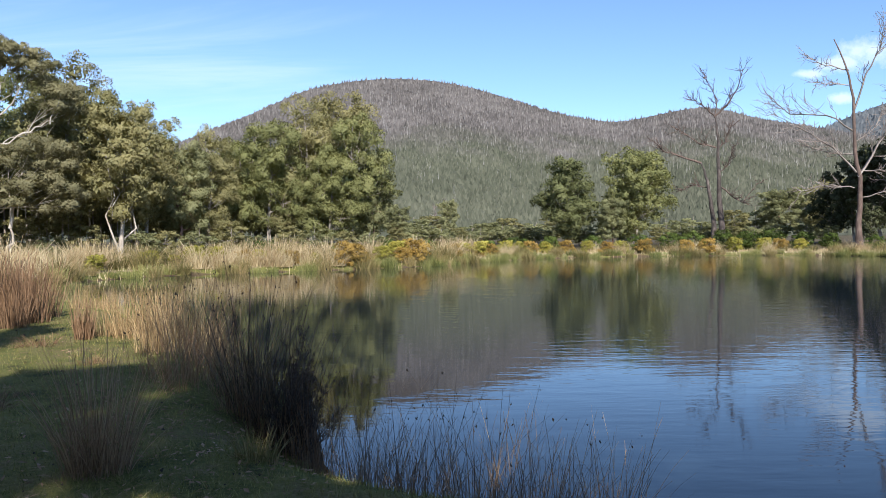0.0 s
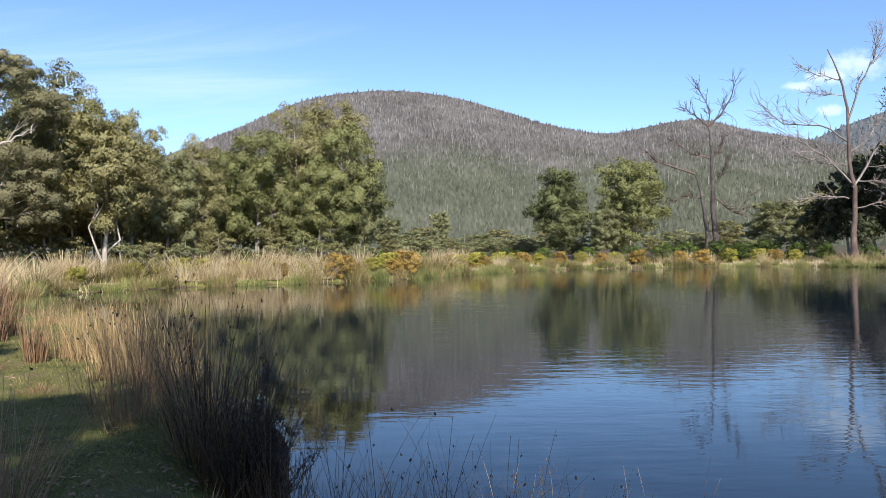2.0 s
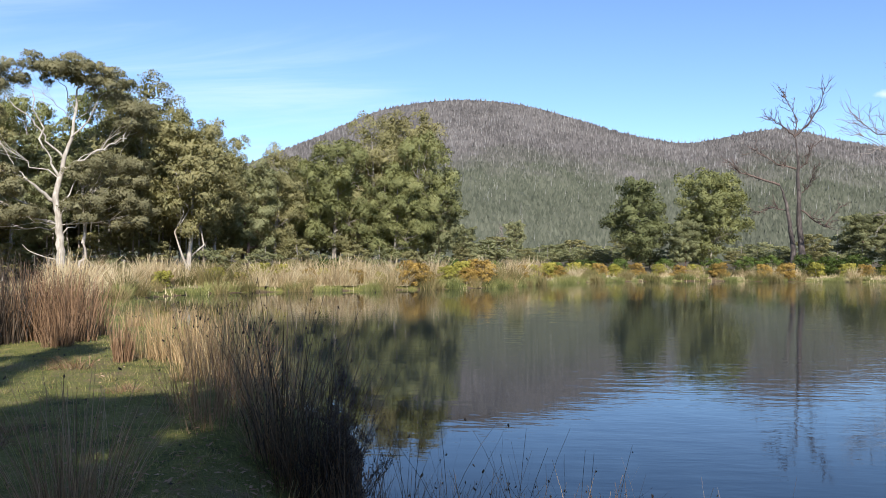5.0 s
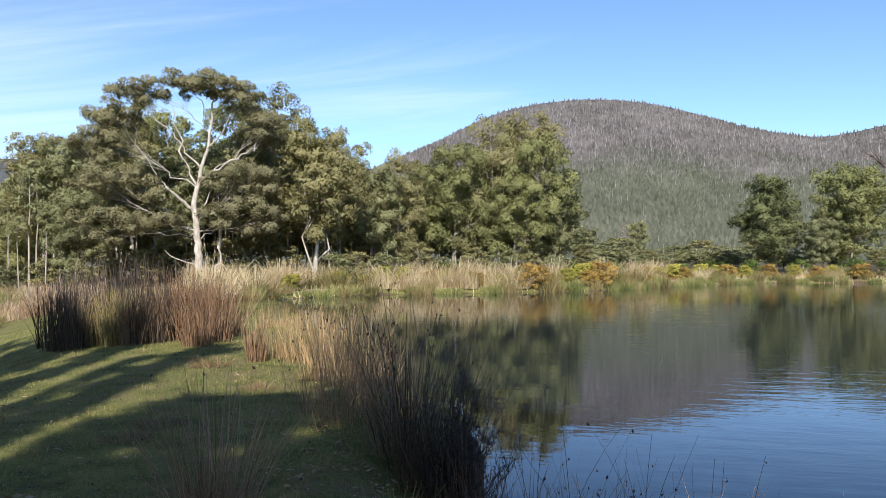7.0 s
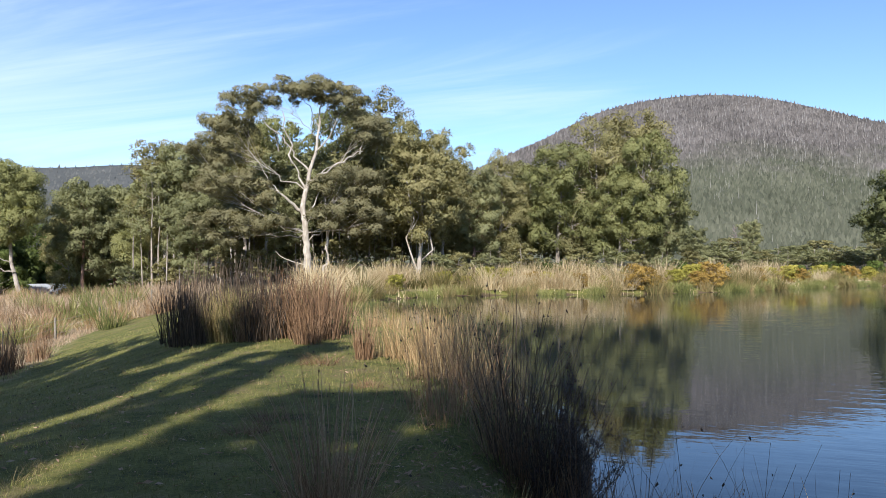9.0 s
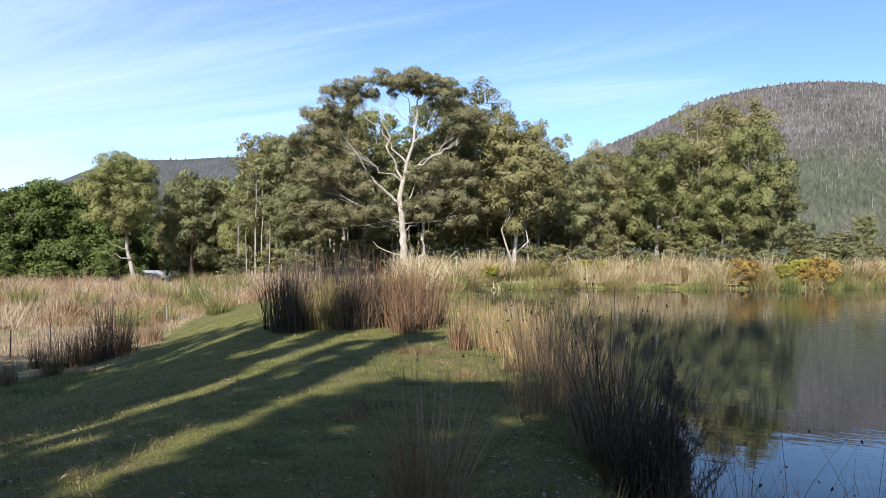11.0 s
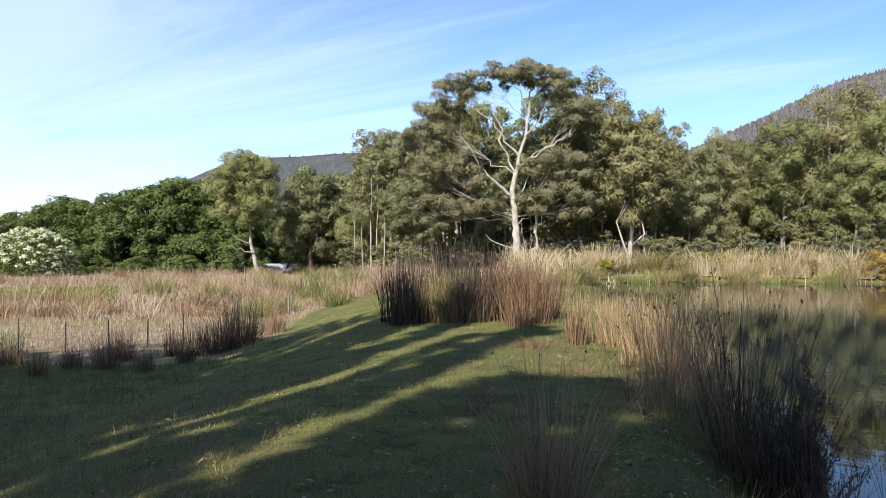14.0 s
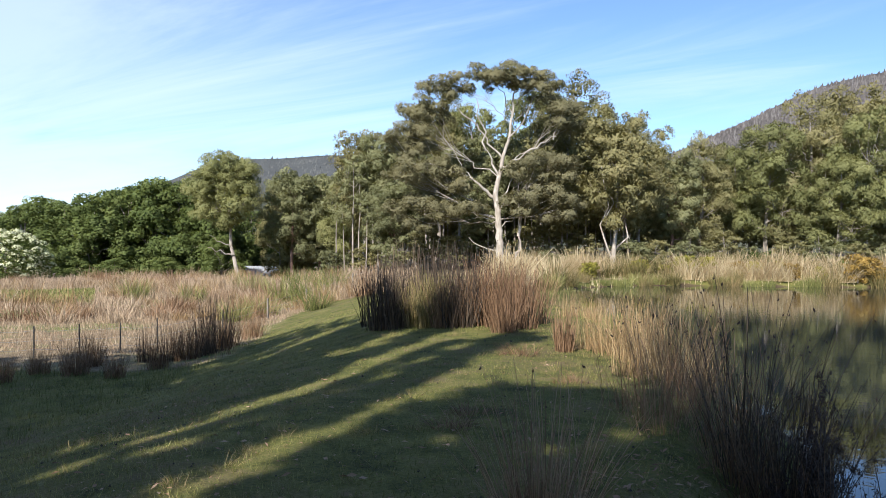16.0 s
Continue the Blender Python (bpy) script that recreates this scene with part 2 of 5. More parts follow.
def water_material():
    m, N = material("pond_water")
    pos = N.n("ShaderNodeNewGeometry").outputs["Position"]
    calm = N.noise(0.045, 2.0, 0.5, pos)
    w1 = N.noise(1.5, 3.0, 0.55, N.n("ShaderNodeMapping", {0: pos, 2: (0, 0, radians(-14)), 3: (0.5, 1.7, 1)}).outputs[0])
    w2 = N.noise(6.0, 2.0, 0.5, N.n("ShaderNodeMapping", {0: pos, 2: (0, 0, radians(9)), 3: (0.6, 1.5, 1)}).outputs[0])
    h = N.math("ADD", N.math("MULTIPLY", w1, 0.6), N.math("MULTIPLY", w2, 0.15))
    east = N.math("MULTIPLY_ADD", N.n("ShaderNodeSeparateXYZ", {0: pos}).outputs[0], 0.0055, calm)      # more breeze to the east
    s = N.ramp(east, [(0.38, (0.08, 0.08, 0.08)), (0.62, (0.30, 0.30, 0.30)), (0.84, (0.62, 0.62, 0.62))])
    bp = N.n("ShaderNodeBump", {"Strength": s, "Distance": 0.038, "Height": h})
    finish(N, N.n("ShaderNodeBsdfPrincipled", {"Base Color": (0.008, 0.013, 0.020, 1), "Roughness": 0.02, "IOR": 1.333,
                                               "Normal": bp.outputs[0]}).outputs[0])
    return m


def forest_material(name, dark, mid, light):
    """Wooded hillside seen from a kilometre and more: crowns and scrub in patches."""
    m, N = material(name)
    pos = N.n("ShaderNodeNewGeometry").outputs["Position"]
    one = N.n("ShaderNodeNewGeometry").outputs["Random Per Island"]
    n1, n2 = N.noise(0.009, 5.0, 0.65, pos), N.noise(0.05, 4.0, 0.7, pos)
    f = N.math("ADD", N.math("MULTIPLY", n1, 0.45), N.math("ADD", N.math("MULTIPLY", n2, 0.35), N.math("MULTIPLY", one, 0.25)))
    c = N.ramp(f, [(0.30, dark), (0.5, mid), (0.72, light)])
    z = N.n("ShaderNodeSeparateXYZ", {0: pos}).outputs[2]
    green = N.ramp(N.math("ADD", N.math("MULTIPLY", z, 0.0029), N.math("MULTIPLY", n1, 0.5)), [(0.55, (1, 1, 1)), (0.75, (0, 0, 0))])
    c = N.mix(green, c, N.ramp(f, [(0.30, (0.034, 0.038, 0.027)), (0.5, (0.062, 0.067, 0.048)), (0.72, (0.095, 0.098, 0.072))]))
    d = N.n("ShaderNodeBsdfPrincipled", {"Base Color": c, "Roughness": 0.95, "Specular IOR Level": 0.1})
    finish(N, d.outputs[0])
    return m


GROUND, WATER = ground_material(), water_material()

# ---- building blocks ----
RNG = np.random.default_rng(7)


def mesh_of(name, verts, faces, mat, smooth=False):
    """A mesh from arrays: verts (n, 3) and faces (m, 3 or 4)."""
    verts, faces = np.asarray(verts, np.float32), np.asarray(faces, np.int32)
    me = bpy.data.meshes.new(name)
    k = faces.shape[1]
    me.vertices.add(len(verts))
    me.vertices.foreach_set("co", verts.ravel())
    me.loops.add(faces.size)
    me.loops.foreach_set("vertex_index", faces.ravel())
    me.polygons.add(len(faces))
    me.polygons.foreach_set("loop_start", np.arange(0, faces.size, k, dtype=np.int32))
    me.polygons.foreach_set("use_smooth", np.full(len(faces), smooth))
    me.update(calc_edges=True)
    me.materials.append(mat)
    return me


def part(name, me, parent, label=""):
    ob = new(name, me)
    ob.parent = parent
    return tagged(ob, label)


def thing(name, label, category, at=(0, 0, 0), group="", kind=""):
    ob = new(name)
    ob.empty_display_size = 0.3
    ob.location = at
    return tagged(ob, label, category, group, kind)


def tubes(paths, sides=6):
    """Tapered tubes: each path is (points (k,3), radii (k,)). Returns verts and quad faces."""
    V, F, base = [], [], 0
    ang = np.linspace(0, 2 * np.pi, sides, endpoint=False)
    for pts, rad in paths:
        pts = np.asarray(pts, float)
        t = np.gradient(pts, axis=0)
        t /= np.linalg.norm(t, axis=1)[:, None] + 1e-9
        ref = np.array([0.31, 0.95, 0.05]) if abs(t[0, 2]) > 0.5 else np.array([0, 0, 1.0])
        u = np.cross(t, ref)
        u /= np.linalg.norm(u, axis=1)[:, None] + 1e-9
        w = np.cross(t, u)
        ring = pts[:, None, :] + np.asarray(rad)[:, None, None] * (np.cos(ang)[None, :, None] * u[:, None, :] + np.sin(ang)[None, :, None] * w[:, None, :])
        k = len(pts)
        V.append(ring.reshape(-1, 3))
        i = np.arange(k - 1)[:, None] * sides
        j = np.arange(sides)[None, :]
        j2 = (j + 1) % sides
        F.append((base + np.stack([i + j, i + j2, i + sides + j2, i + sides + j], -1)).reshape(-1, 4))
        base += k * sides
    return np.concatenate(V), np.concatenate(F)


def leaves(centres, size, rng, droop=0.5, slim=0.5, out=None, ragged=0.55):
    """Pointed leaf sprays at the centres (size: one number or one for each); with out, their faces follow the surface of the clump."""
    n = len(centres)
    a = rng.uniform(0, 2 * np.pi, n)
    d = np.stack([np.cos(a), np.sin(a), rng.normal(-droop, 0.6, n)], 1)
    d /= np.linalg.norm(d, axis=1)[:, None]
    side = np.cross(d, rng.normal(0, 1, (n, 3)) if out is None else out * 1.1 + rng.normal(0, ragged, (n, 3)))
    side /= np.linalg.norm(side, axis=1)[:, None] + 1e-9
    if out is not None:
        side = np.where(((np.cross(d, side) * out).sum(1) < 0)[:, None], -side, side)      # the face looks outwards
    s = (size * rng.uniform(0.6, 1.35, n))[:, None]
    V = np.stack([centres - d * s * 0.5 + side * s * slim * 0.5, centres - d * s * 0.5 - side * s * slim * 0.5, centres + d * s * 0.5], 1)
    return V.reshape(-1, 3), np.arange(3 * n).reshape(-1, 3)


def foliage(name, pts, size, rng, mat, droop=0.5, slim=0.60, ragged=0.32, soft=0.80):
    """A mesh of leaves from rows of place, outward way and size factor; the shading blends leaf and clump."""
    out = pts[:, 3:6]
    V, F = leaves(pts[:, :3], size * pts[:, 6], rng, droop, slim, out * 1.5, ragged)
    me = mesh_of(name, V, F, mat, True)
    tri = V.reshape(-1, 3, 3)
    g = np.cross(tri[:, 1] - tri[:, 0], tri[:, 2] - tri[:, 0])
    g /= np.linalg.norm(g, axis=1)[:, None] + 1e-12
    nrm = g * (1 - soft) + out * soft
    nrm /= np.linalg.norm(nrm, axis=1)[:, None] + 1e-9
    me.normals_split_custom_set_from_vertices(np.repeat(nrm, 3, axis=0))
    return me


def clump_points(rng, n, c, r, flat=0.75):
    """Points of one leaf clump: a domed shell, thick above, ragged below; rows of place, outward way, size factor."""
    v = rng.normal(0, 1, (n, 3))
    v /= np.linalg.norm(v, axis=1)[:, None]
    v[:, 2] = np.where(v[:, 2] < -0.65, -0.7 * v[:, 2], v[:, 2])
    rad = r * (0.58 + 0.42 * rng.uniform(0, 1, n) ** 0.5) * rng.uniform(0.88, 1.10, n)
    return np.concatenate([c + v * rad[:, None] * np.array([1, 1, flat]), v, np.ones((n, 1))], 1)


def bough_points(rng, n, c, r, flat=0.8, puffs=7, core=2.3):
    """Points of one bough: a cushion of small puffs on its upper side, a few coarse leaves within."""
    rows = []
    for _ in range(puffs):
        u = rng.normal(0, 1, 3)
        u[2] = abs(u[2]) * 0.9 - 0.25
        u /= np.linalg.norm(u)
        rs = r * rng.uniform(0.32, 0.56)
        k = max(4, int(n / puffs * (rs / (r * 0.44)) ** 2))
        v = rng.normal(0, 1, (k, 3))
        v /= np.linalg.norm(v, axis=1)[:, None]
        v += u * 0.35 + np.array([0, 0, 0.40])
        v /= np.linalg.norm(v, axis=1)[:, None]
        p = c + (u * r * 0.66 + v * rs * rng.uniform(0.62, 1.12, (k, 1))) * np.array([1, 1, flat])
        o = v * 0.75 + u * 0.35
        o /= np.linalg.norm(o, axis=1)[:, None]
        rows.append(np.concatenate([p, o, np.ones((k, 1))], 1))
    k = max(5, int(n * 0.06))
    v = rng.normal(0, 1, (k, 3))
    v /= np.linalg.norm(v, axis=1)[:, None]
    p = c + v * r * 0.5 * rng.uniform(0.1, 1, (k, 1)) * np.array([1, 1, flat])
    rows.append(np.concatenate([p, v, np.full((k, 1), core)], 1))
    return np.concatenate(rows)


def bend(p0, p1, rng, k=6, sag=0.0, wob=0.06):
    """A limb from p0 to p1: leaves its parent outwards, then turns up, with knees."""
    p0, p1 = np.asarray(p0, float), np.asarray(p1, float)
    s = np.linspace(0, 1, k)[:, None]
    L = np.linalg.norm(p1 - p0)
    line = p0 + (p1 - p0) * s
    line[:, 2] += (-sag * L * np.sin(np.pi * s) ** 1.0)[:, 0]
    w = rng.normal(0, wob * L, (k, 3))
    w[0] = w[-1] = 0
    return line + w * 0.6


def in_ellipsoids(rng, n, ells):
    vol = np.array([e[3] * e[4] * e[5] for e in ells])
    pick = rng.choice(len(ells), n, p=vol / vol.sum())
    v = rng.normal(0, 1, (n, 3))
    v /= np.linalg.norm(v, axis=1)[:, None]
    v *= (rng.uniform(0.25, 1, n) ** (1 / 2.2))[:, None]
    E = np.array(ells)[pick]
    return E[:, :3] + v * E[:, 3:]


def spread_out(rng, pts, n):
    """Picks n of the points, far from one another."""
    keep = [0]
    d = np.linalg.norm(pts - pts[0], axis=1)
    while len(keep) < min(n, len(pts)):
        i = int(np.argmax(d))
        keep.append(i)
        d = np.minimum(d, np.linalg.norm(pts - pts[i], axis=1))
    return pts[keep]


def gum_tree(name, label, rng, trunk, r0, ells, clumps, clump_r, per_clump, leaf, bark_mat, leaf_mat, n_limbs=7, droop=0.5, group="", flat=0.78, twigs=True, extra=(), stout=1.0):
    """A gum: a bent trunk through the given points, limbs to groups of clumps, a crown of domed clumps with gaps."""
    root = thing(name, label, "tree", group=group)
    trunk = np.asarray(trunk, float)
    s = np.linspace(0, len(trunk) - 1, 4 * len(trunk))
    tp = np.stack([np.interp(s, np.arange(len(trunk)), trunk[:, i]) for i in range(3)], 1)
    tp[1:-1] += rng.normal(0, r0 * 0.13, (len(tp) - 2, 3)) * np.array([1, 1, 0.2])
    frac = np.linspace(0, 1, len(tp))
    tr = r0 * (1 - 0.86 * frac) * (1 + 0.55 * np.exp(-frac * 26))
    part("trunk", mesh_of("trunk", *tubes([(tp, tr)], 10), bark_mat, True), root)
    targets = spread_out(rng, in_ellipsoids(rng, clumps * 3, ells), clumps)
    gap = np.sort(np.linalg.norm(targets[:, None] - targets[None], axis=2), axis=1)[:, 1:5].mean(1)
    targets = targets[gap < (1.25 if clumps > 40 else 9.0) * np.median(gap)]        # no stray clump apart from the crown
    mains = spread_out(rng, targets, n_limbs)
    near = np.argmin(np.linalg.norm(targets[:, None] - mains[None], axis=2), axis=1)
    for a, b, ra, sg in extra:
        path = (bend(np.asarray(a, float), np.asarray(b, float), rng, 7, sg), np.linspace(ra, ra * 0.35, 7))
        part("limb", mesh_of("limb", *tubes([path], 7), bark_mat, True), root)
    twig_paths = []
    for k, mtip in enumerate(mains):
        grp = targets[near == k]
        mid = grp.mean(0)
        h = np.linalg.norm(mid[:2] - tp[:, :2], axis=1)
        want = mid[2] - 0.75 * h - 0.4
        i = int(np.argmin(np.abs(tp[:, 2] - np.clip(want, tp[-1, 2] * 0.28, tp[-1, 2]))))
        start = tp[i]
        join = start + (mid - start) * 0.72 - np.array([0, 0, 0.04 * np.linalg.norm(mid - start)])
        rl = stout * min(tr[i] * 0.7, 0.03 + 0.017 * np.linalg.norm(mid - start))
        limb = bend(start, join, rng, 7, 0.06)
        part("limb", mesh_of("limb", *tubes([(limb, np.linspace(rl, rl * 0.5, 7))], 5), bark_mat, True), root)
        if twigs:
            for g in grp:
                j = rng.integers(3, 7)
                twig_paths.append((bend(limb[j], g, rng, 4, 0.04, 0.08), np.linspace(rl * 0.34, 0.010, 4)))
    if twig_paths:
        part("twig", mesh_of("twig", *tubes(twig_paths, 3), bark_mat, True), root)["kind"] = "stuff"
    pts = []
    for g in targets:
        r = clump_r * rng.uniform(0.65, 1.3)
        pts.append(bough_points(rng, int(per_clump * 1.5 * (r / clump_r) ** 2), g, r, flat, core=min(2.3, max(1.0, 0.34 * r / leaf))))
    part("crown", foliage("crown", np.concatenate(pts), leaf, rng, leaf_mat, droop), root)
    return root


def az_at(az, d, z=0.0):
    """The place at that bearing (degrees clockwise from +y) and distance from the first standpoint."""
    return np.array([d * math.sin(radians(az)), d * math.cos(radians(az)), z])


def stems(rng, n, spread, height, lean=0.25, width=0.008, k=4, curve=0.3, hvar=0.35, clump_pow=0.6, hpow=1.8):
    """Rush stems of one clump: thin ribbons, tapered and bent outwards. Returns verts, faces and tips."""
    a = rng.uniform(0, 2 * np.pi, n)
    r = spread * rng.uniform(0, 1, n) ** clump_pow
    base = np.stack([r * np.cos(a), r * np.sin(a), np.full(n, -0.03)], 1)
    out = a + rng.normal(0, 0.9, n)
    h = height * (1 - hvar + hvar * rng.uniform(0, 1, n) ** hpow) * rng.uniform(0.88, 1.06, n)
    ln = lean * (0.25 + r / spread) * rng.uniform(0.2, 1.3, n) * (1.9 - h / height)
    face = rng.uniform(0, 2 * np.pi, n)
    side = np.stack([np.cos(face), np.sin(face), np.zeros(n)], 1) * width
    s = np.linspace(0, 1, k)
    V = np.zeros((n, k, 2, 3))
    for i, q in enumerate(s):
        push = h * ln * (q * (1 - curve) + curve * q ** 2.4)
        p = base + np.stack([np.cos(out) * push, np.sin(out) * push, h * (q - 0.18 * curve * ln * q ** 3)], 1)
        wd = side * (1 - 0.62 * q)
        V[:, i, 0], V[:, i, 1] = p - wd, p + wd
    i = (np.arange(n) * k * 2)[:, None] + (np.arange(k - 1) * 2)[None]
    F = np.stack([i, i + 1, i + 3, i + 2], -1).reshape(-1, 4)
    return V.reshape(-1, 3), F, p

# ---- ground, pond, hills ----
POND = np.array([(2.6, 4.0), (0.4, 4.9), (-0.9, 5.8), (-1.35, 7.3), (-1.8, 10), (-3.5, 12.4), (-6.2, 17.5), (-11, 24), (-16.8, 31), (-20, 38), (-20.6, 45),
                 (-18.6, 52.3), (-13.2, 55.8), (-8.2, 59.6), (-4.6, 62.5), (-1.8, 65.8), (2.7, 76), (12, 92), (23, 96), (41, 99), (52, 80), (54, 50), (44, 20), (25, 6), (10, 2.2)])


def round_off(poly, k=2):
    for _ in range(k):
        nxt = np.roll(poly, -1, axis=0)
        poly = np.stack([0.75 * poly + 0.25 * nxt, 0.25 * poly + 0.75 * nxt], 1).reshape(-1, 2)
    return poly


SHORE = round_off(POND)


def shore_distance(x, y):
    """Distance to the water's edge (negative over water) and the place along the edge (0 to 1)."""
    p = np.stack([np.ravel(x), np.ravel(y)], 1)
    a, b = SHORE, np.roll(SHORE, -1, axis=0)
    best, arg = np.full(len(p), 1e9), np.zeros(len(p))
    inside = np.zeros(len(p), bool)
    for i in range(len(a)):
        ab = b[i] - a[i]
        t = np.clip(((p - a[i]) @ ab) / (ab @ ab), 0, 1)
        d = np.hypot(*(p - a[i] - t[:, None] * ab).T)
        m = d < best
        best[m], arg[m] = d[m], (i + t[m]) / len(a)
        cross = (a[i, 1] > p[:, 1]) != (b[i, 1] > p[:, 1])
        with np.errstate(divide="ignore", invalid="ignore"):
            xi = a[i, 0] + (p[:, 1] - a[i, 1]) / (ab[1] if ab[1] else 1e-9) * ab[0]
        inside ^= cross & (p[:, 0] < xi)
    return np.where(inside, -best, best), arg


def smooth(v, a, b):
    t = np.clip((v - a) / (b - a), 0, 1)
    return t * t * (3 - 2 * t)


def lay(x, y):
    """Height of the ground, and the covers meadow, woodland floor and mud."""
    x, y = np.asarray(x, float), np.asarray(y, float)
    shape = x.shape
    s, along = shore_distance(x, y)
    x, y = x.ravel(), y.ravel()
    n = np.array([noise.noise((a * 0.16, b * 0.16, 3.0)) for a, b in zip(x, y)])
    n2 = np.array([noise.noise((a * 0.9, b * 0.9, 9.0)) for a, b in zip(x, y)])
    dam = smooth(-(x * 0.55 + y * -0.15), -6.5, 2.0) * (1 - smooth(y, 27, 42))       # the dam lies along the near and left shore
    dam = np.maximum(dam, (1 - smooth(y, 3, 9)) * (1 - smooth(x, 10, 30)))
    far_bank = 0.42 * smooth(s, 0.0, 1.6) + 0.9 * smooth(s, 3, 30) + 1.2 * smooth(s, 40, 160)
    west = smooth(-x - 0.55 * y, 2, 24) * (1 - smooth(y, 200, 400))
    far_bank = far_bank * (1 - west) + west * (0.45 * smooth(s, 0, 1.6) - 1.45 * smooth(s, 2.5, 16))
    crest = 0.60 * smooth(s, -0.1, 1.4) - 1.62 * smooth(s, 3.8, 12.6)
    z = far_bank * (1 - dam) + crest * dam
    z = z - 2.6 * smooth(np.hypot(x, y), 84, 97) * west
    z = z + n * 0.10 * smooth(s, 0.5, 5) + n2 * 0.022 * smooth(s, 0.2, 1.5)
    bed = -0.10 - 1.4 * smooth(-s, 0, 6)
    z = np.where(s < 0, np.minimum(bed * smooth(-s, 0, 0.4), 0.02), z)
    edge = 7.0 * smooth(y, 9, 15)
    meadow = np.maximum(smooth(s, 15.5 - edge, 21 - edge * 1.25) * dam, (1 - dam) * np.maximum(smooth(s, 0.8, 2.0), west))
    wood = smooth(np.hypot(x, y), 50, 66) * smooth(s, 9, 14) * (1 - west * (1 - smooth(np.hypot(x, y), 82, 92)))
    mud = 1 - smooth(np.abs(s), 0.08, 0.26)
    mud = np.where(s < 0, 1.0, mud)
    return z.reshape(shape), meadow.reshape(shape), wood.reshape(shape), mud.reshape(shape), s.reshape(shape)


def ground_z(x, y):
    return float(lay(np.array([x]), np.array([y]))[0][0])


def build_ground():
    rad = 0.5 * 1.045 ** np.arange(0, 209)
    rad = np.concatenate([[0.0, 0.002], rad[rad < 46], 46 * 1.018 ** np.arange(0, 52), rad[(rad > 116) & (rad < 4300)]])
    ang = np.radians(np.concatenate([np.arange(-44, 44, 0.6), np.arange(44, 316, 1.7)]))
    R, A = np.meshgrid(rad[1:], ang, indexing="ij")
    X, Y = R * np.sin(A), R * np.cos(A)
    z, me_, wo, mu, _ = lay(X, Y)
    V = np.concatenate([[[0, 0, ground_z(0, 0)]], np.stack([X, Y, z], -1).reshape(-1, 3)])
    m, k = len(rad) - 1, len(ang)
    i, j = np.meshgrid(np.arange(m - 1), np.arange(k), indexing="ij")
    j2 = (j + 1) % k
    F = (1 + np.stack([i * k + j, i * k + j2, (i + 1) * k + j2, (i + 1) * k + j], -1)).reshape(-1, 4)
    me = mesh_of("ground", V, F[:, ::-1], GROUND, True)
    col = me.color_attributes.new("cover", "FLOAT_COLOR", "POINT")
    c = np.ones((len(V), 4), np.float32)
    c[1:, 0], c[1:, 1], c[1:, 2] = me_.ravel(), wo.ravel(), mu.ravel()
    c[0, :3] = (0, 0, 0)
    col.data.foreach_set("color", c.ravel())
    return tagged(new("ground", me), "grassy dam bank, dry meadow and woodland floor", "ground", kind="structure")


build_ground()


def build_water():
    bm = bmesh.new()
    c = SHORE.mean(0)
    edge = c + (SHORE - c) * 1.0
    out = []
    for (x, y), (xa, ya), (xb, yb) in zip(edge, np.roll(edge, 1, axis=0), np.roll(edge, -1, axis=0)):
        nx, ny = yb - ya, -(xb - xa)
        L = math.hypot(nx, ny)
        out.append((x - nx / L * 0.6, y - ny / L * 0.6))
    bm.faces.new([bm.verts.new((x, y, 0.0)) for x, y in out])
    bmesh.ops.triangulate(bm, faces=bm.faces[:])
    me = bpy.data.meshes.new("pond")
    bm.to_mesh(me)
    bm.free()
    me.materials.append(WATER)
    ob = tagged(new("water", me), "dark still pond water with light ripples", "water", kind="structure")
    if ob.data.polygons[0].normal.z < 0:
        ob.data.flip_normals()


build_water()

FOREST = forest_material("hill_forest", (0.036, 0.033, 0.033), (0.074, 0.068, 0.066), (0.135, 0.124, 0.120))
# ridge and far cover: haze of distance is mixed into these colours, bluer further off
FOREST_MID = forest_material("ridge_forest_hazed", (0.048, 0.052, 0.054), (0.076, 0.080, 0.080), (0.115, 0.116, 0.112))
FOREST_FAR = forest_material("far_hill_forest_hazed", (0.060, 0.070, 0.080), (0.085, 0.095, 0.105), (0.12, 0.13, 0.14))
DEADWOOD = plain("bleached_trunks", (0.17, 0.16, 0.155), (0.34, 0.325, 0.31), 0.02)


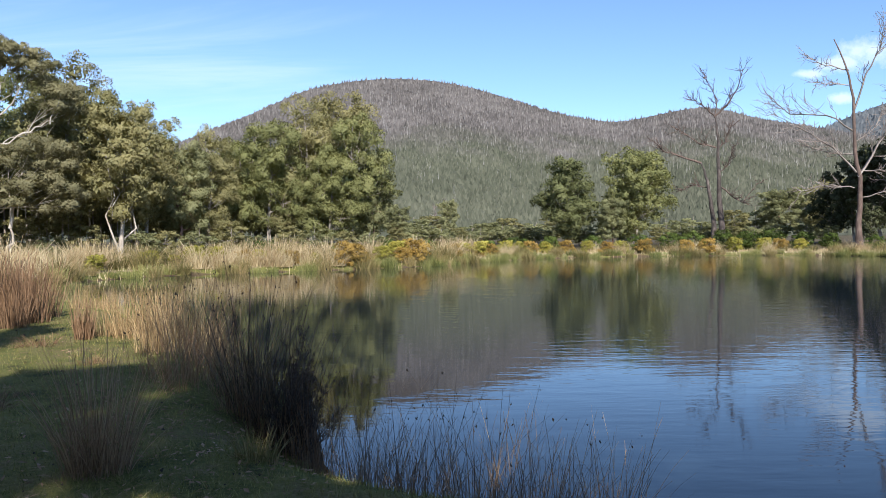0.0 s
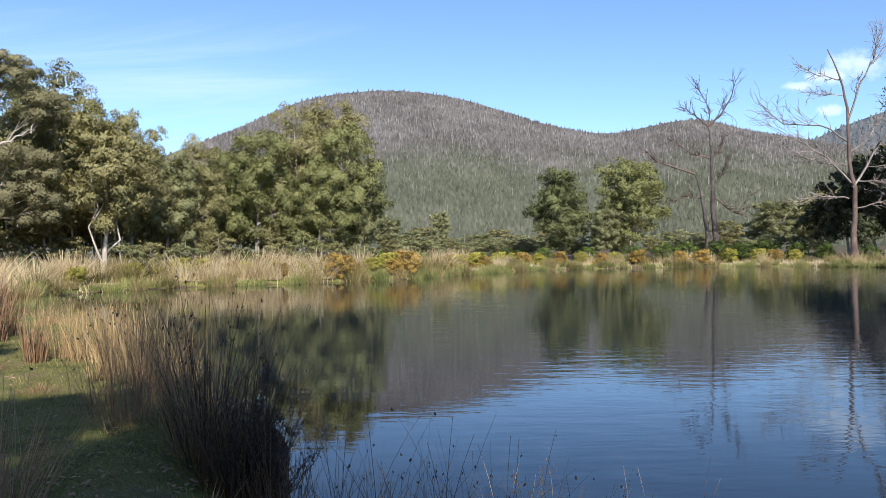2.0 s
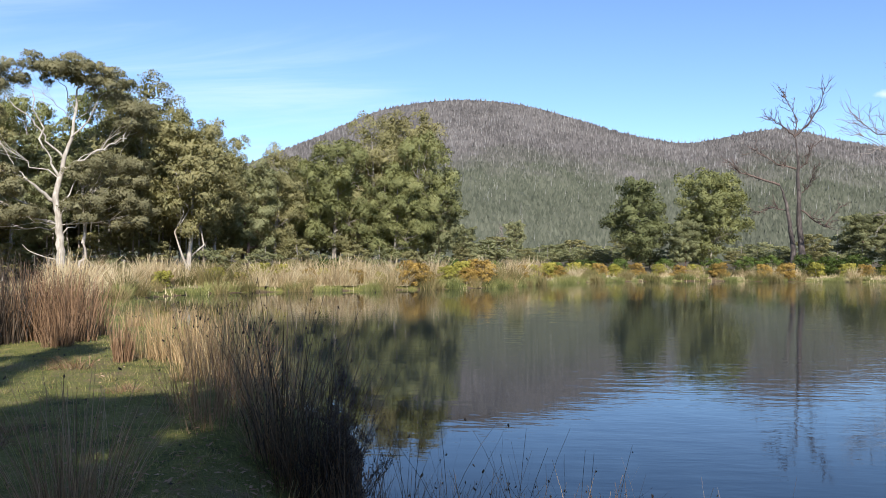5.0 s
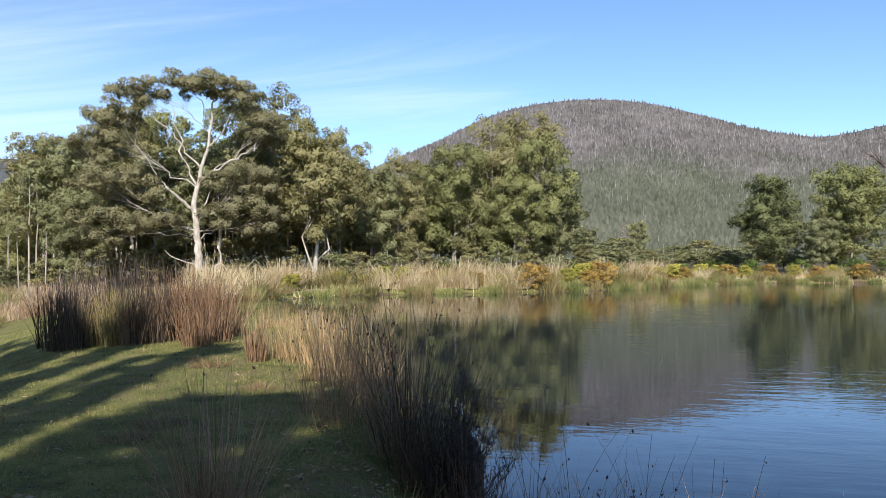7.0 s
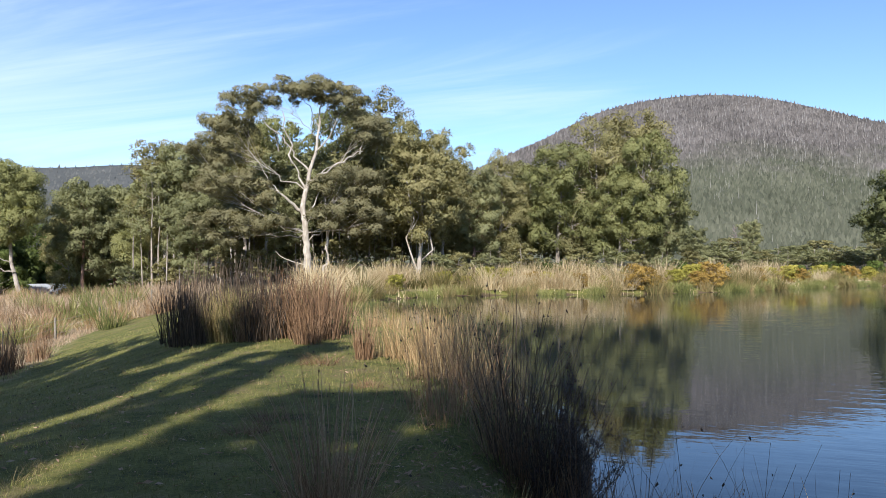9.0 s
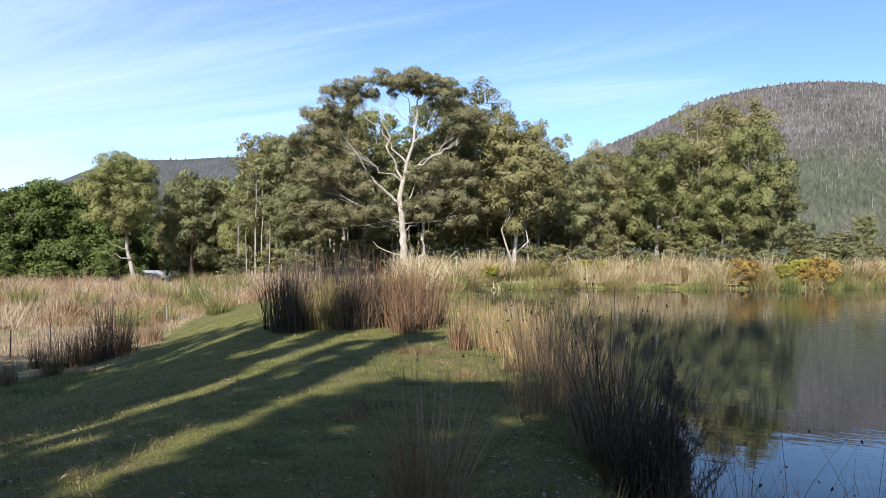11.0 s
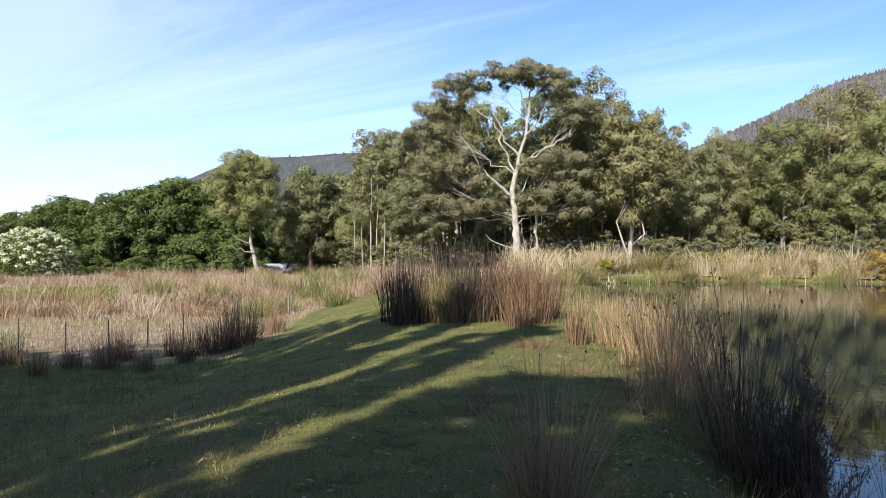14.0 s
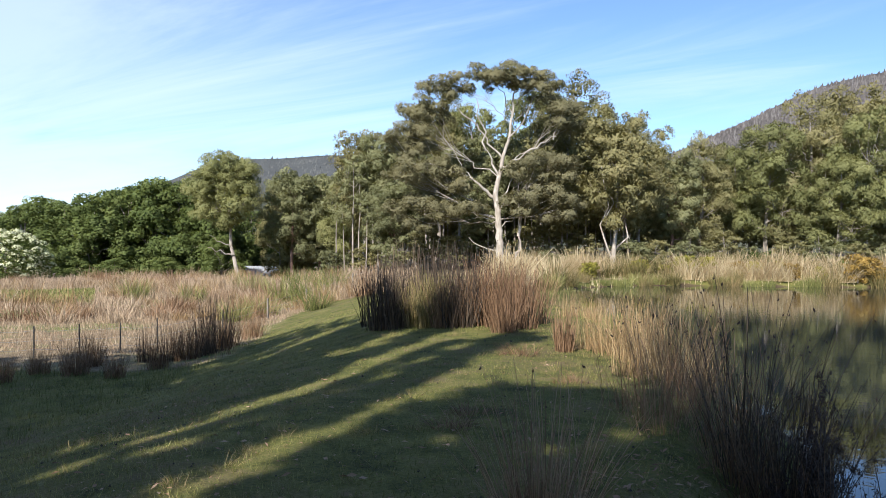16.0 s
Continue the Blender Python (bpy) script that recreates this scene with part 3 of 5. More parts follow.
def hill(name, label, d, skyline, depth, foot, mat, seed, rows=46, step=0.30):
    """A wooded hill: a ridge at distance d whose height follows the bearings and heights (degrees) of the skyline."""
    az = np.arange(skyline[0][0], skyline[-1][0] + 1e-6, step)
    el = np.interp(az, [p[0] for p in skyline], [p[1] for p in skyline])
    el = np.convolve(np.pad(el, 4, "edge"), np.ones(9) / 9, "valid")
    q = np.linspace(0, 1, rows)
    top = EYE + np.tan(np.radians(el)) * d
    V = np.zeros((rows, len(az), 3))
    for i, t in enumerate(q):
        dist = d - depth + depth * t
        z = EYE + np.tan(np.radians(el * t ** 0.85)) * dist + (foot - EYE) * (1 - t)
        for j, a in enumerate(az):
            w = noise.fractal((a * 0.22 + seed, t * 2.0, seed), 1.0, 2.0, 4) * (top[j] - foot) * 0.07 * math.sin(t * math.pi) * (1 - t)
            V[i, j] = az_at(a, dist, z[j] + w)
    back = V[-1].copy()
    back[:, :2] *= 1.25
    back[:, 2] = foot - 30
    V = np.concatenate([V, back[None]])
    n, k = rows + 1, len(az)
    i, j = np.meshgrid(np.arange(n - 1), np.arange(k - 1), indexing="ij")
    F = np.stack([i * k + j, i * k + j + 1, (i + 1) * k + j + 1, (i + 1) * k + j], -1).reshape(-1, 4)
    ob = tagged(new(name, mesh_of(name, V.reshape(-1, 3), F, mat, True)), label, "hill", kind="structure")
    return V[:-1], ob


def crowns_on(V, rng, n, size, top_bias=1.0):
    """Small tree crowns, six-sided tufts, scattered on a hill's face; returns arrays."""
    r, k = V.shape[0] - 1, V.shape[1] - 1
    u, v = rng.uniform(0, 1, n) ** top_bias * (r - 0.01), rng.uniform(0, k - 0.01, n)
    i, j = u.astype(int), v.astype(int)
    fu, fv = (u - i)[:, None], (v - j)[:, None]
    P = (V[i, j] * (1 - fu) + V[i + 1, j] * fu) * (1 - fv) + (V[i, j + 1] * (1 - fu) + V[i + 1, j + 1] * fu) * fv
    return P, size * rng.uniform(0.55, 1.5, n)


def tufts(name, P, s, rng, mat, soft=0.75):
    """Crowns as ragged upright tufts of five sides, rooted below the slope, shaded mostly as one canopy."""
    n = len(P)
    a = rng.uniform(0, 2 * np.pi, n)[:, None] + np.linspace(0, 2 * np.pi, 5, endpoint=False)[None]
    jig = rng.uniform(0.75, 1.2, (n, 5)) * s[:, None] * 0.46
    ring = np.stack([np.cos(a) * jig, np.sin(a) * jig, s[:, None] * rng.uniform(-0.55, -0.05, (n, 5))], -1) + P[:, None]
    top = P + np.stack([rng.uniform(-0.08, 0.08, n) * s, rng.uniform(-0.08, 0.08, n) * s, s * rng.uniform(0.6, 1.2, n)], 1)
    V = np.concatenate([ring, top[:, None]], 1)
    b = np.arange(n) * 6
    F = [np.stack([b + i, b + (i + 1) % 5, b + 5], 1) for i in range(5)]
    me = mesh_of(name, V.reshape(-1, 3), np.concatenate(F), mat, True)
    slope = -P / np.linalg.norm(P[:, :2], axis=1)[:, None] * 0.55
    slope[:, 2] = 0.75
    own = V - P[:, None]
    own /= np.linalg.norm(own, axis=2)[:, :, None] + 1e-9
    nrm = slope[:, None] * soft + own * (1 - soft) + rng.normal(0, 0.17, (n, 1, 3))
    nrm /= np.linalg.norm(nrm, axis=2)[:, :, None]
    me.normals_split_custom_set_from_vertices(nrm.reshape(-1, 3))
    return me


def snags(P, h, rng):
    """Thin dead trunks, three-sided spikes."""
    n = len(P)
    a = rng.uniform(0, 6.28, n)[:, None] + np.array([0, 2.09, 4.19])[None]
    ring = P[:, None] + np.stack([np.cos(a), np.sin(a), np.zeros_like(a)], -1) * (h * 0.018)[:, None, None]
    top = P + np.stack([rng.normal(0, 0.08, n) * h, rng.normal(0, 0.08, n) * h, h], 1)
    V = np.concatenate([ring, top[:, None]], 1)
    b = np.arange(n) * 4
    F = np.concatenate([np.stack([b + i, b + (i + 1) % 3, b + 3], 1) for i in range(3)])
    return V.reshape(-1, 3), F


MAIN_SKY = [(-26, 3.0), (-20, 6.0), (-15.3, 8.0), (-12.7, 9.1), (-9.9, 10.5), (-7, 11.15), (-4, 11.45), (-1.1, 11.35), (1.8, 10.9), (4.8, 10.0), (7.7, 9.0), (10.6, 8.3),
            (12.7, 8.05), (15.2, 8.5), (17.5, 8.85), (19.3, 8.7), (21.4, 7.9), (24, 7.35), (27, 6.6), (32, 5.4), (40, 4.0)]
V, _ = hill("hill_main", "broad forested hill with bleached dead trees", 1500, MAIN_SKY, 950, 3, FOREST, 2.0)
P, s_ = crowns_on(V, RNG, 62000, 4.3, 0.85)
tagged(new("hill_forest", tufts("hill_forest", P, s_, RNG, FOREST)), "dull grey-green forest covering the hill", "forest", kind="stuff")
P, s_ = crowns_on(V, RNG, 6500, 9.5, 0.30)
tagged(new("dead_trunks", mesh_of("dead_trunks", *snags(P, s_ * 1.0, RNG), DEADWOOD)), "pale dead tree trunks standing in the hill forest", "dead trees", kind="stuff")
WEST_SKY = [(-75, 0.4), (-66, 1.0), (-60.6, 1.9), (-57.7, 2.5), (-54.2, 3.9), (-52.3, 4.8), (-50.3, 5.8), (-47.9, 6.2), (-46.2, 6.1), (-44.4, 6.4), (-42, 6.6), (-36, 6.6), (-28, 6.2), (-20, 5.0)]
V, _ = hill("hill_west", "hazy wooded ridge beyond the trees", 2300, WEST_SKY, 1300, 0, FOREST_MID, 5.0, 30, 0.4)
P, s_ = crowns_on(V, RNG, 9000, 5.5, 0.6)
tagged(new("ridge_forest", tufts("ridge_forest", P, s_, RNG, FOREST_MID)), "forest on the ridge, greyed by haze put into its colour", "forest", kind="stuff")
EAST_SKY = [(20, 4.4), (23, 5.8), (25.5, 7.0), (27.9, 8.0), (30.2, 8.6), (34, 9.4), (40, 9.0), (50, 7.0)]
V, _ = hill("hill_east", "distant mountain shoulder, blue-grey from haze put into its colour", 3400, EAST_SKY, 1500, 10, FOREST_FAR, 8.0, 20, 0.5)
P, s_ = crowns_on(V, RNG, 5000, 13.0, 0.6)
tagged(new("far_forest", tufts("far_forest", P, s_, RNG, FOREST_FAR)), "forest on the distant mountain, coloured blue-grey for haze", "forest", kind="stuff")

# ---- trees ----


def stand(root, az, d, turn=0.0, scale=1.0, wide=1.0):
    x, y, _ = az_at(az, d)
    root.matrix_basis = pose(x, y, ground_z(x, y) - 0.05, 0, 0, turn) @ Matrix.Diagonal((scale * wide, scale * wide, scale, 1))
    return root


def again(root, az, d, turn=0.0, scale=1.0, wide=1.0, label=""):
    x, y, _ = az_at(az, d)
    m = pose(x, y, ground_z(x, y) - 0.05, 0, 0, turn) @ Matrix.Diagonal((scale * wide, scale * wide, scale, 1))
    ob = copy_thing(root, Matrix())
    ob.matrix_basis = m
    if label:
        tagged(ob, label)
    return ob


# the great white gum beside the far bank: screen-right is the bearing -30 turned by 90 degrees
def facing(az):
    """Turn that brings a tree built facing the viewer along -y to that bearing."""
    return -az


rngA = np.random.default_rng(21)
great = gum_tree("white_gum", "large spreading white-barked gum tree with an open domed crown", rngA,
                 [(0, 0, 0), (0.0, 0.1, 2.2), (-0.15, 0, 4.0), (-0.35, 0.1, 5.3), (-0.1, 0.2, 6.8), (0.2, 0.2, 8.2), (0.6, 0.3, 9.6), (0.8, 0.4, 11.9), (0.9, 0.4, 13.0)], 0.28,
                 [(-6.5, 0.2, 9.0, 1.7, 2.2, 1.3), (-5.3, 0.2, 11.0, 1.5, 2.4, 0.8), (-3.5, 0, 12.5, 1.5, 2.5, 0.7), (-1.5, 0.3, 13.3, 1.6, 2.6, 0.55), (0.8, 0.3, 13.5, 1.8, 2.6, 0.55), (2.9, 0.2, 12.7, 1.4, 2.4, 0.8), (4.2, 0.3, 10.9, 1.2, 2.2, 1.1),
                  (-5.4, -0.4, 6.8, 2.3, 2.2, 1.1), (-2.6, -0.9, 4.9, 2.1, 1.5, 0.9), (3.0, -0.2, 7.0, 2.2, 2.2, 1.0), (3.2, -0.5, 4.6, 2.2, 1.8, 1.2), (-5.4, 0.2, 4.0, 2.1, 2.0, 1.3), (1.6, 0.8, 10.3, 0.8, 0.9, 0.5), (0.3, -1.5, 4.7, 1.3, 0.5, 0.6), (-1.0, -1.6, 3.5, 0.8, 0.4, 0.4), (1.5, -1.5, 6.3, 0.9, 0.5, 0.4), (-3.6, 0.5, 8.6, 0.9, 0.9, 0.6)],
                 160, 0.80, 520, 0.125, BARK_WHITE, LEAF_BROWN, 13, 0.6, flat=0.85, stout=0.45,
                 extra=[((-0.35, 0.1, 5.2), (-2.0, -0.4, 6.5), 0.15, 0.0), ((-1.9, -0.4, 6.45), (-4.9, -0.6, 7.5), 0.11, -0.04), ((-0.1, 0.2, 6.7), (-1.0, 0, 8.6), 0.10, 0.02), ((-1.0, 0, 8.5), (-1.7, 0.1, 12.2), 0.07, 0.0), ((0.1, 0.2, 8.0), (-1.5, 0, 10.0), 0.085, 0.03), ((-1.5, 0, 9.9), (-3.5, -0.2, 12.2), 0.055, 0.0),
                        ((0.15, 0.1, 7.3), (1.9, -0.4, 8.5), 0.11, 0.03), ((1.8, -0.4, 8.4), (3.7, -0.5, 9.4), 0.075, 0.0), ((3.5, -0.5, 9.2), (4.2, -0.2, 11.0), 0.045, 0.0), ((0.5, 0.2, 9.4), (2.5, -0.3, 12.4), 0.06, 0.0), ((0.8, 0.3, 11.0), (-0.3, 0.0, 13.2), 0.045, 0.0),
                        ((-0.25, 0, 4.4), (0.8, -0.3, 6.6), 0.09, 0.02), ((0, 0, 1.4), (-2.1, -0.4, 2.4), 0.06, 0.06), ((-1.9, -0.3, 6.4), (-3.3, -0.3, 8.6), 0.05, 0.0), ((0.0, 0.1, 3.0), (2.0, -0.5, 4.6), 0.05, 0.03),
                        ((1.15, 0.4, -0.1), (1.25, 0.3, 2.6), 0.16, 0.0), ((1.25, 0.3, 2.5), (1.8, 0.2, 6.0), 0.12, 0.0)])
stand(great, -30.2, 60, facing(-30.2), 1.06, 1.03)

# variants of ordinary gums, each about 15 m high, crown fairly full to the ground
def common_gum(seed, H, half, bark_mat, leaf_mat, label, clumps=62, low=0.14, lean=0.0, group="gum trees round the pond", per=330, leaf=0.185, name="gum_tree", extra=()):
    rng = np.random.default_rng(seed)
    mid = (low + 0.93) / 2
    tops = [(lean * mid, 0, H * mid, half * 0.86, half * 0.86, H * (0.93 - low) / 2)]
    for i in range(5):
        a, t = rng.uniform(0, 2 * np.pi), rng.uniform(0.1, 0.85)
        z = H * (low + (0.93 - low) * t)
        w = half * (0.55 - 0.18 * t)
        tops.append((lean * z / H + math.cos(a) * half * 0.62, math.sin(a) * half * 0.62, z, w, w, H * 0.12))
    tr = [(0, 0, 0), (lean * 0.28 + 0.012 * H * rng.normal(), 0.02 * H * rng.normal(), H * 0.25), (lean * 0.5 + 0.02 * H * rng.normal(), 0.02 * H * rng.normal(), H * 0.55), (lean + 0.02 * H * rng.normal(), 0, H * 0.9)]
    return gum_tree(name, label, rng, tr, 0.017 * H, tops, clumps, 0.080 * H, per, leaf, bark_mat, leaf_mat, 9, 0.8, group, 0.98, extra=extra)


G1 = common_gum(31, 15.5, 4.0, BARK_GREY, LEAF_OLIVE, "tall olive-green gum tree with a full crown")
G2 = common_gum(32, 15.0, 3.4, BARK_WHITE, LEAF_GREY, "grey-green gum tree with pale upright trunk", low=0.22)
G3 = common_gum(33, 14.0, 4.2, BARK_GREY, LEAF_FRESH, "broad fresh-green gum tree with crown near the ground", low=0.16)
G4 = common_gum(34, 16.0, 3.0, BARK_GREY, LEAF_BRONZE, "slender bronze-tinted gum tree with an open top", low=0.30, clumps=46)
G5 = common_gum(35, 12.5, 3.2, BARK_RED, LEAF_GREY, "grey-green gum sapling with reddish trunk", low=0.22)
G6 = common_gum(36, 13.0, 3.6, BARK_WHITE, LEAF_OLIVE, "olive gum tree with forked white trunk", low=0.26, lean=0.9, extra=[((0, 0, 0.1), (-1.3, -0.3, 8.4), 0.10, 0.03), ((0.1, 0, 0.8), (1.5, -0.2, 8.6), 0.09, 0.02), ((-0.7, -0.2, 3.6), (-0.4, -0.3, 9.0), 0.05, 0.0), ((0.6, -0.1, 3.4), (2.2, -0.4, 6.8), 0.04, 0.0)])
B1 = common_gum(37, 15.0, 4.0, BARK_GREY, LEAF_OLIVE, "olive-green gum tree deep in the wood", clumps=46, per=70, leaf=0.5)
B2 = common_gum(38, 14.0, 4.4, BARK_GREY, LEAF_GREY, "grey-green gum tree deep in the wood", clumps=46, per=70, leaf=0.5)
stand(B1, -29.2, 84, 300, 0.86, 1.1)
stand(B2, -24.8, 86, 200, 0.94, 1.1)
stand(G1, -25.3, 67, 40, 1.02, 1.12)
stand(G6, -22.4, 62, 60, 0.98)
stand(G3, -12.3, 74, 0, 0.96)
stand(G2, -38.4, 78, 0, 0.92)
stand(G4, -34.6, 70, 0, 0.86)
stand(G5, -44.8, 88, 0, 1.03)
WOOD = [  # bearing, distance, variant, turn, scale, width
    (-23.6, 70, G1, 130, 0.95, 0.95), (-27.6, 72, G3, 40, 1.18, 0.85), (-20.6, 68, G4, 70, 0.80, 1.0), (-18.4, 70, G5, 20, 0.84, 1.0), (-16.4, 72, G1, 200, 0.75, 1.05),
    (-14.4, 76, G3, 110, 0.83, 1.0), (-9.8, 76, G1, 260, 0.98, 1.0), (-7.9, 80, G4, 150, 1.07, 1.1), (-6.4, 74, G3, 290, 1.02, 0.85), (-5.0, 76, G5, 100, 0.90, 0.80), (-8.0, 72, G3, 350, 0.72, 1.1),
    (-32.4, 74, G3, 70, 1.10, 0.85), (-34.0, 80, G1, 10, 1.12, 0.9), (-36.4, 82, G6, 220, 1.14, 0.95), (-39.8, 80, G4, 300, 0.94, 1.1), (-37.6, 70, G5, 140, 0.66, 1.1), (-31.5, 66, G5, 30, 0.66, 1.1),
    (-40.8, 86, G3, 50, 0.80, 1.0), (-42.9, 90, G5, 190, 1.08, 1.0), (-45.6, 95, G1, 80, 0.88, 0.9), (-43.9, 96, G2, 30, 0.95, 1.0), 
    (-21.5, 84, B1, 280, 0.72, 1.1), (-17.4, 86, B2, 60, 0.80, 1.2), (-13.2, 88, B1, 20, 0.84, 1.1), (-33.2, 92, B2, 100, 1.0, 1.1), (-26.0, 95, B1, 0, 0.95, 1.2),
    (-11.0, 92, B2, 170, 0.9, 1.2), (-20.0, 98, B1, 10, 0.80, 1.2), (-15.5, 100, B2, 240, 0.85, 1.2), (-36.0, 100, B1, 30, 0.95, 1.3), (-30.8, 104, B2, 120, 0.95, 1.3), (-40.0, 104, B1, 210, 0.90, 1.3),
    (-8.4, 94, B1, 60, 0.9, 1.2), (-5.6, 96, B2, 130, 0.8, 1.1), (-18.8, 80, B1, 200, 0.72, 1.1), (-23.4, 80, B2, 20, 0.8, 1.1), (-27.6, 80, B1, 150, 0.85, 1.1),
]
for a, d, g, turn, sc, wd in WOOD:
    again(g, a, d, turn, sc, wd)
stand(common_gum(41, 19.5, 4.6, BARK_GREY, LEAF_FRESH, "leaning pale-trunked gum tree at the meadow's edge", low=0.36, lean=-3.4, clumps=84, per=380, leaf=0.22, extra=[((-0.6, 0, 3.6), (-4.2, -0.4, 4.6), 0.10, 0.06), ((-0.9, 0, 4.6), (-4.0, -0.3, 6.4), 0.08, 0.02)]), -48.4, 84, facing(-48.4), 0.69, 1.05)

LEAF_DEEP = leafy("deep_green_leaves", (0.077, 0.087, 0.039), (0.161, 0.175, 0.078), (0.280, 0.287, 0.130))
# far shore
T1 = common_gum(51, 15.0, 4.0, BARK_GREY, LEAF_DEEP, "rounded dark green tree on the far shore", low=0.10, clumps=100, group="twin trees on the far shore", per=200, leaf=0.27)
T2 = common_gum(52, 15.5, 4.6, BARK_WHITE, LEAF_FRESH, "bright green gum tree with a thin white trunk", low=0.18, clumps=100, group="twin trees on the far shore", per=200, leaf=0.27)
stand(T1, 9.1, 112, 0, 0.92, 1.05)
stand(T2, 13.9, 113, 30, 0.96, 1.1)
again(G5, 12.2, 108, 140, 0.62, 1.0)
again(G5, 0.5, 125, 0, 0.62, 0.8, "thin dark grey gum tree standing alone")
FAR = [(-2.0, 120, B2, 0, 0.36, 1.8), (2.2, 150, B2, 50, 0.34, 2.4), (4.6, 155, B1, 90, 0.36, 2.4), (6.8, 150, B2, 140, 0.34, 2.2), (3.4, 140, G5, 10, 0.34, 2.0), (-0.8, 145, B1, 210, 0.38, 2.2), (15.8, 150, B2, 30, 0.36, 2.0), (8.2, 165, B1, 10, 0.40, 2.4), (-3.2, 110, G5, 60, 0.48, 1.3),
       (23.2, 150, G5, 0, 0.80, 1.3), (24.8, 160, B2, 100, 0.85, 1.3), (21.6, 155, B2, 20, 0.55, 1.4), (26.2, 150, B1, 140, 0.78, 1.3), (20.2, 150, B1, 300, 0.42, 1.6), (17.6, 160, B2, 210, 0.40, 2.0)]
for a, d, g, turn, sc, wd in FAR:
    again(g, a, d, turn, sc, wd)
for k, (a, d) in enumerate([(1.2, 112), (2.8, 118), (4.4, 122), (6.0, 120), (7.2, 126), (11.0, 122), (15.4, 124), (16.8, 128), (18.2, 126), (20.0, 130), (21.6, 128), (23.0, 132), (24.6, 130), (26.0, 126), (-1.4, 106), (-3.4, 98), (0.0, 108), (5.2, 130), (9.8, 124), (13.0, 126)]):
    again(B2 if k % 3 else B1, a, d, 53 * k, 0.20 + 0.035 * (k % 3), 1.9, "low spreading grey-green scrub behind the far shore")
D1 = common_gum(61, 15.0, 4.6, BARK_GREY, LEAF_DARK, "dense dark green tree in the grove", low=0.14, clumps=64, group="dark grove on the far shore", per=80, leaf=0.48)
stand(D1, 27.6, 128, 0, 0.80)
for a, d, turn, sc, wd in [(29.2, 124, 60, 0.92, 1.1), (31.4, 122, 130, 1.0, 1.1), (33.4, 120, 200, 1.05, 1.1), (35.6, 118, 300, 1.1, 1.2), (30.4, 134, 20, 1.1, 1.1), (38.5, 116, 40, 1.1, 1.2), (42, 112, 90, 1.15, 1.2), (47, 106, 200, 1.1, 1.2), (26.2, 132, 80, 0.60, 1.1), (28.6, 116, 310, 0.40, 1.0)]:
    again(D1, a, d, turn, sc, wd)
R1 = common_gum(62, 30.0, 5.2, BARK_WHITE, LEAF_GREY, "very tall gum tree with a pale trunk and dark crown", low=0.42, clumps=70, per=190, leaf=0.36)
stand(R1, 33.0, 114, 0, 0.97)
again(R1, 38.0, 112, 140, 0.95)

# dead trees
def dead_tree(label, seed, H, bark_mat, limbs, r0, lean=0.0, double=False):
    """A bare tree: trunk, long crooked limbs, forked twigs."""
    rng = np.random.default_rng(seed)
    root = thing("dead_tree", label, "dead tree", group="dead trees on the far shore")
    trunks = [[(0, 0, 0), (0.1, 0, H * 0.3), (lean * 0.5, 0.1, H * 0.62), (lean, 0, H * 0.98)]]
    if double:
        trunks.append([(-0.9, 0.2, 0), (-1.2, 0.2, H * 0.15), (-2.6, 0, H * 0.33), (-5.2, 0, H * 0.44)])
    for n, tk in enumerate(trunks):
        tk = np.array(tk)
        s = np.linspace(0, 3, 14)
        tp = np.stack([np.interp(s, np.arange(4), tk[:, i]) for i in range(3)], 1) + rng.normal(0, 0.012 * H * 0.4, (14, 3)) * np.array([1, 1, 0])
        tr = r0 * (0.85 if n else 1) * np.linspace(1, 0.10, 14) * (1 + 0.5 * np.exp(-np.linspace(0, 1, 14) * 20))
        part("trunk", mesh_of("trunk", *tubes([(tp, tr)], 9), bark_mat, True), root)
        for _ in range(limbs):
            i = rng.integers(3, 13)
            a = rng.uniform(0, 2 * np.pi)
            L = H * rng.uniform(0.20, 0.42) * (1.12 - i / 17)
            d = np.array([math.cos(a) * 1.25, math.sin(a) * 0.9, rng.uniform(0.15, 0.95)])
            d /= np.linalg.norm(d)
            lp = bend(tp[i], tp[i] + d * L, rng, 7, 0.05, 0.05)
            rl = tr[i] * 0.5
            paths = [(lp, np.linspace(rl, 0.05, 7))]
            for _ in range(7):
                j = rng.integers(2, 7)
                d2 = d + rng.normal(0, 0.55, 3) + np.array([0, 0, 0.25])
                d2 /= np.linalg.norm(d2)
                L2 = L * rng.uniform(0.18, 0.5)
                tw = bend(lp[j], lp[j] + d2 * L2, rng, 5, 0.04, 0.07)
                paths.append((tw, np.linspace(max(rl * 0.4, 0.045), 0.026, 5)))
                for _ in range(3):
                    d3 = d2 + rng.normal(0, 0.6, 3)
                    d3 /= np.linalg.norm(d3)
                    q = rng.integers(1, 5)
                    paths.append((bend(tw[q], tw[q] + d3 * L2 * rng.uniform(0.3, 0.7), rng, 4, 0.0, 0.07), np.linspace(0.034, 0.022, 4)))
            part("limb", mesh_of("limb", *tubes(paths, 4), bark_mat, True), root)
    return root




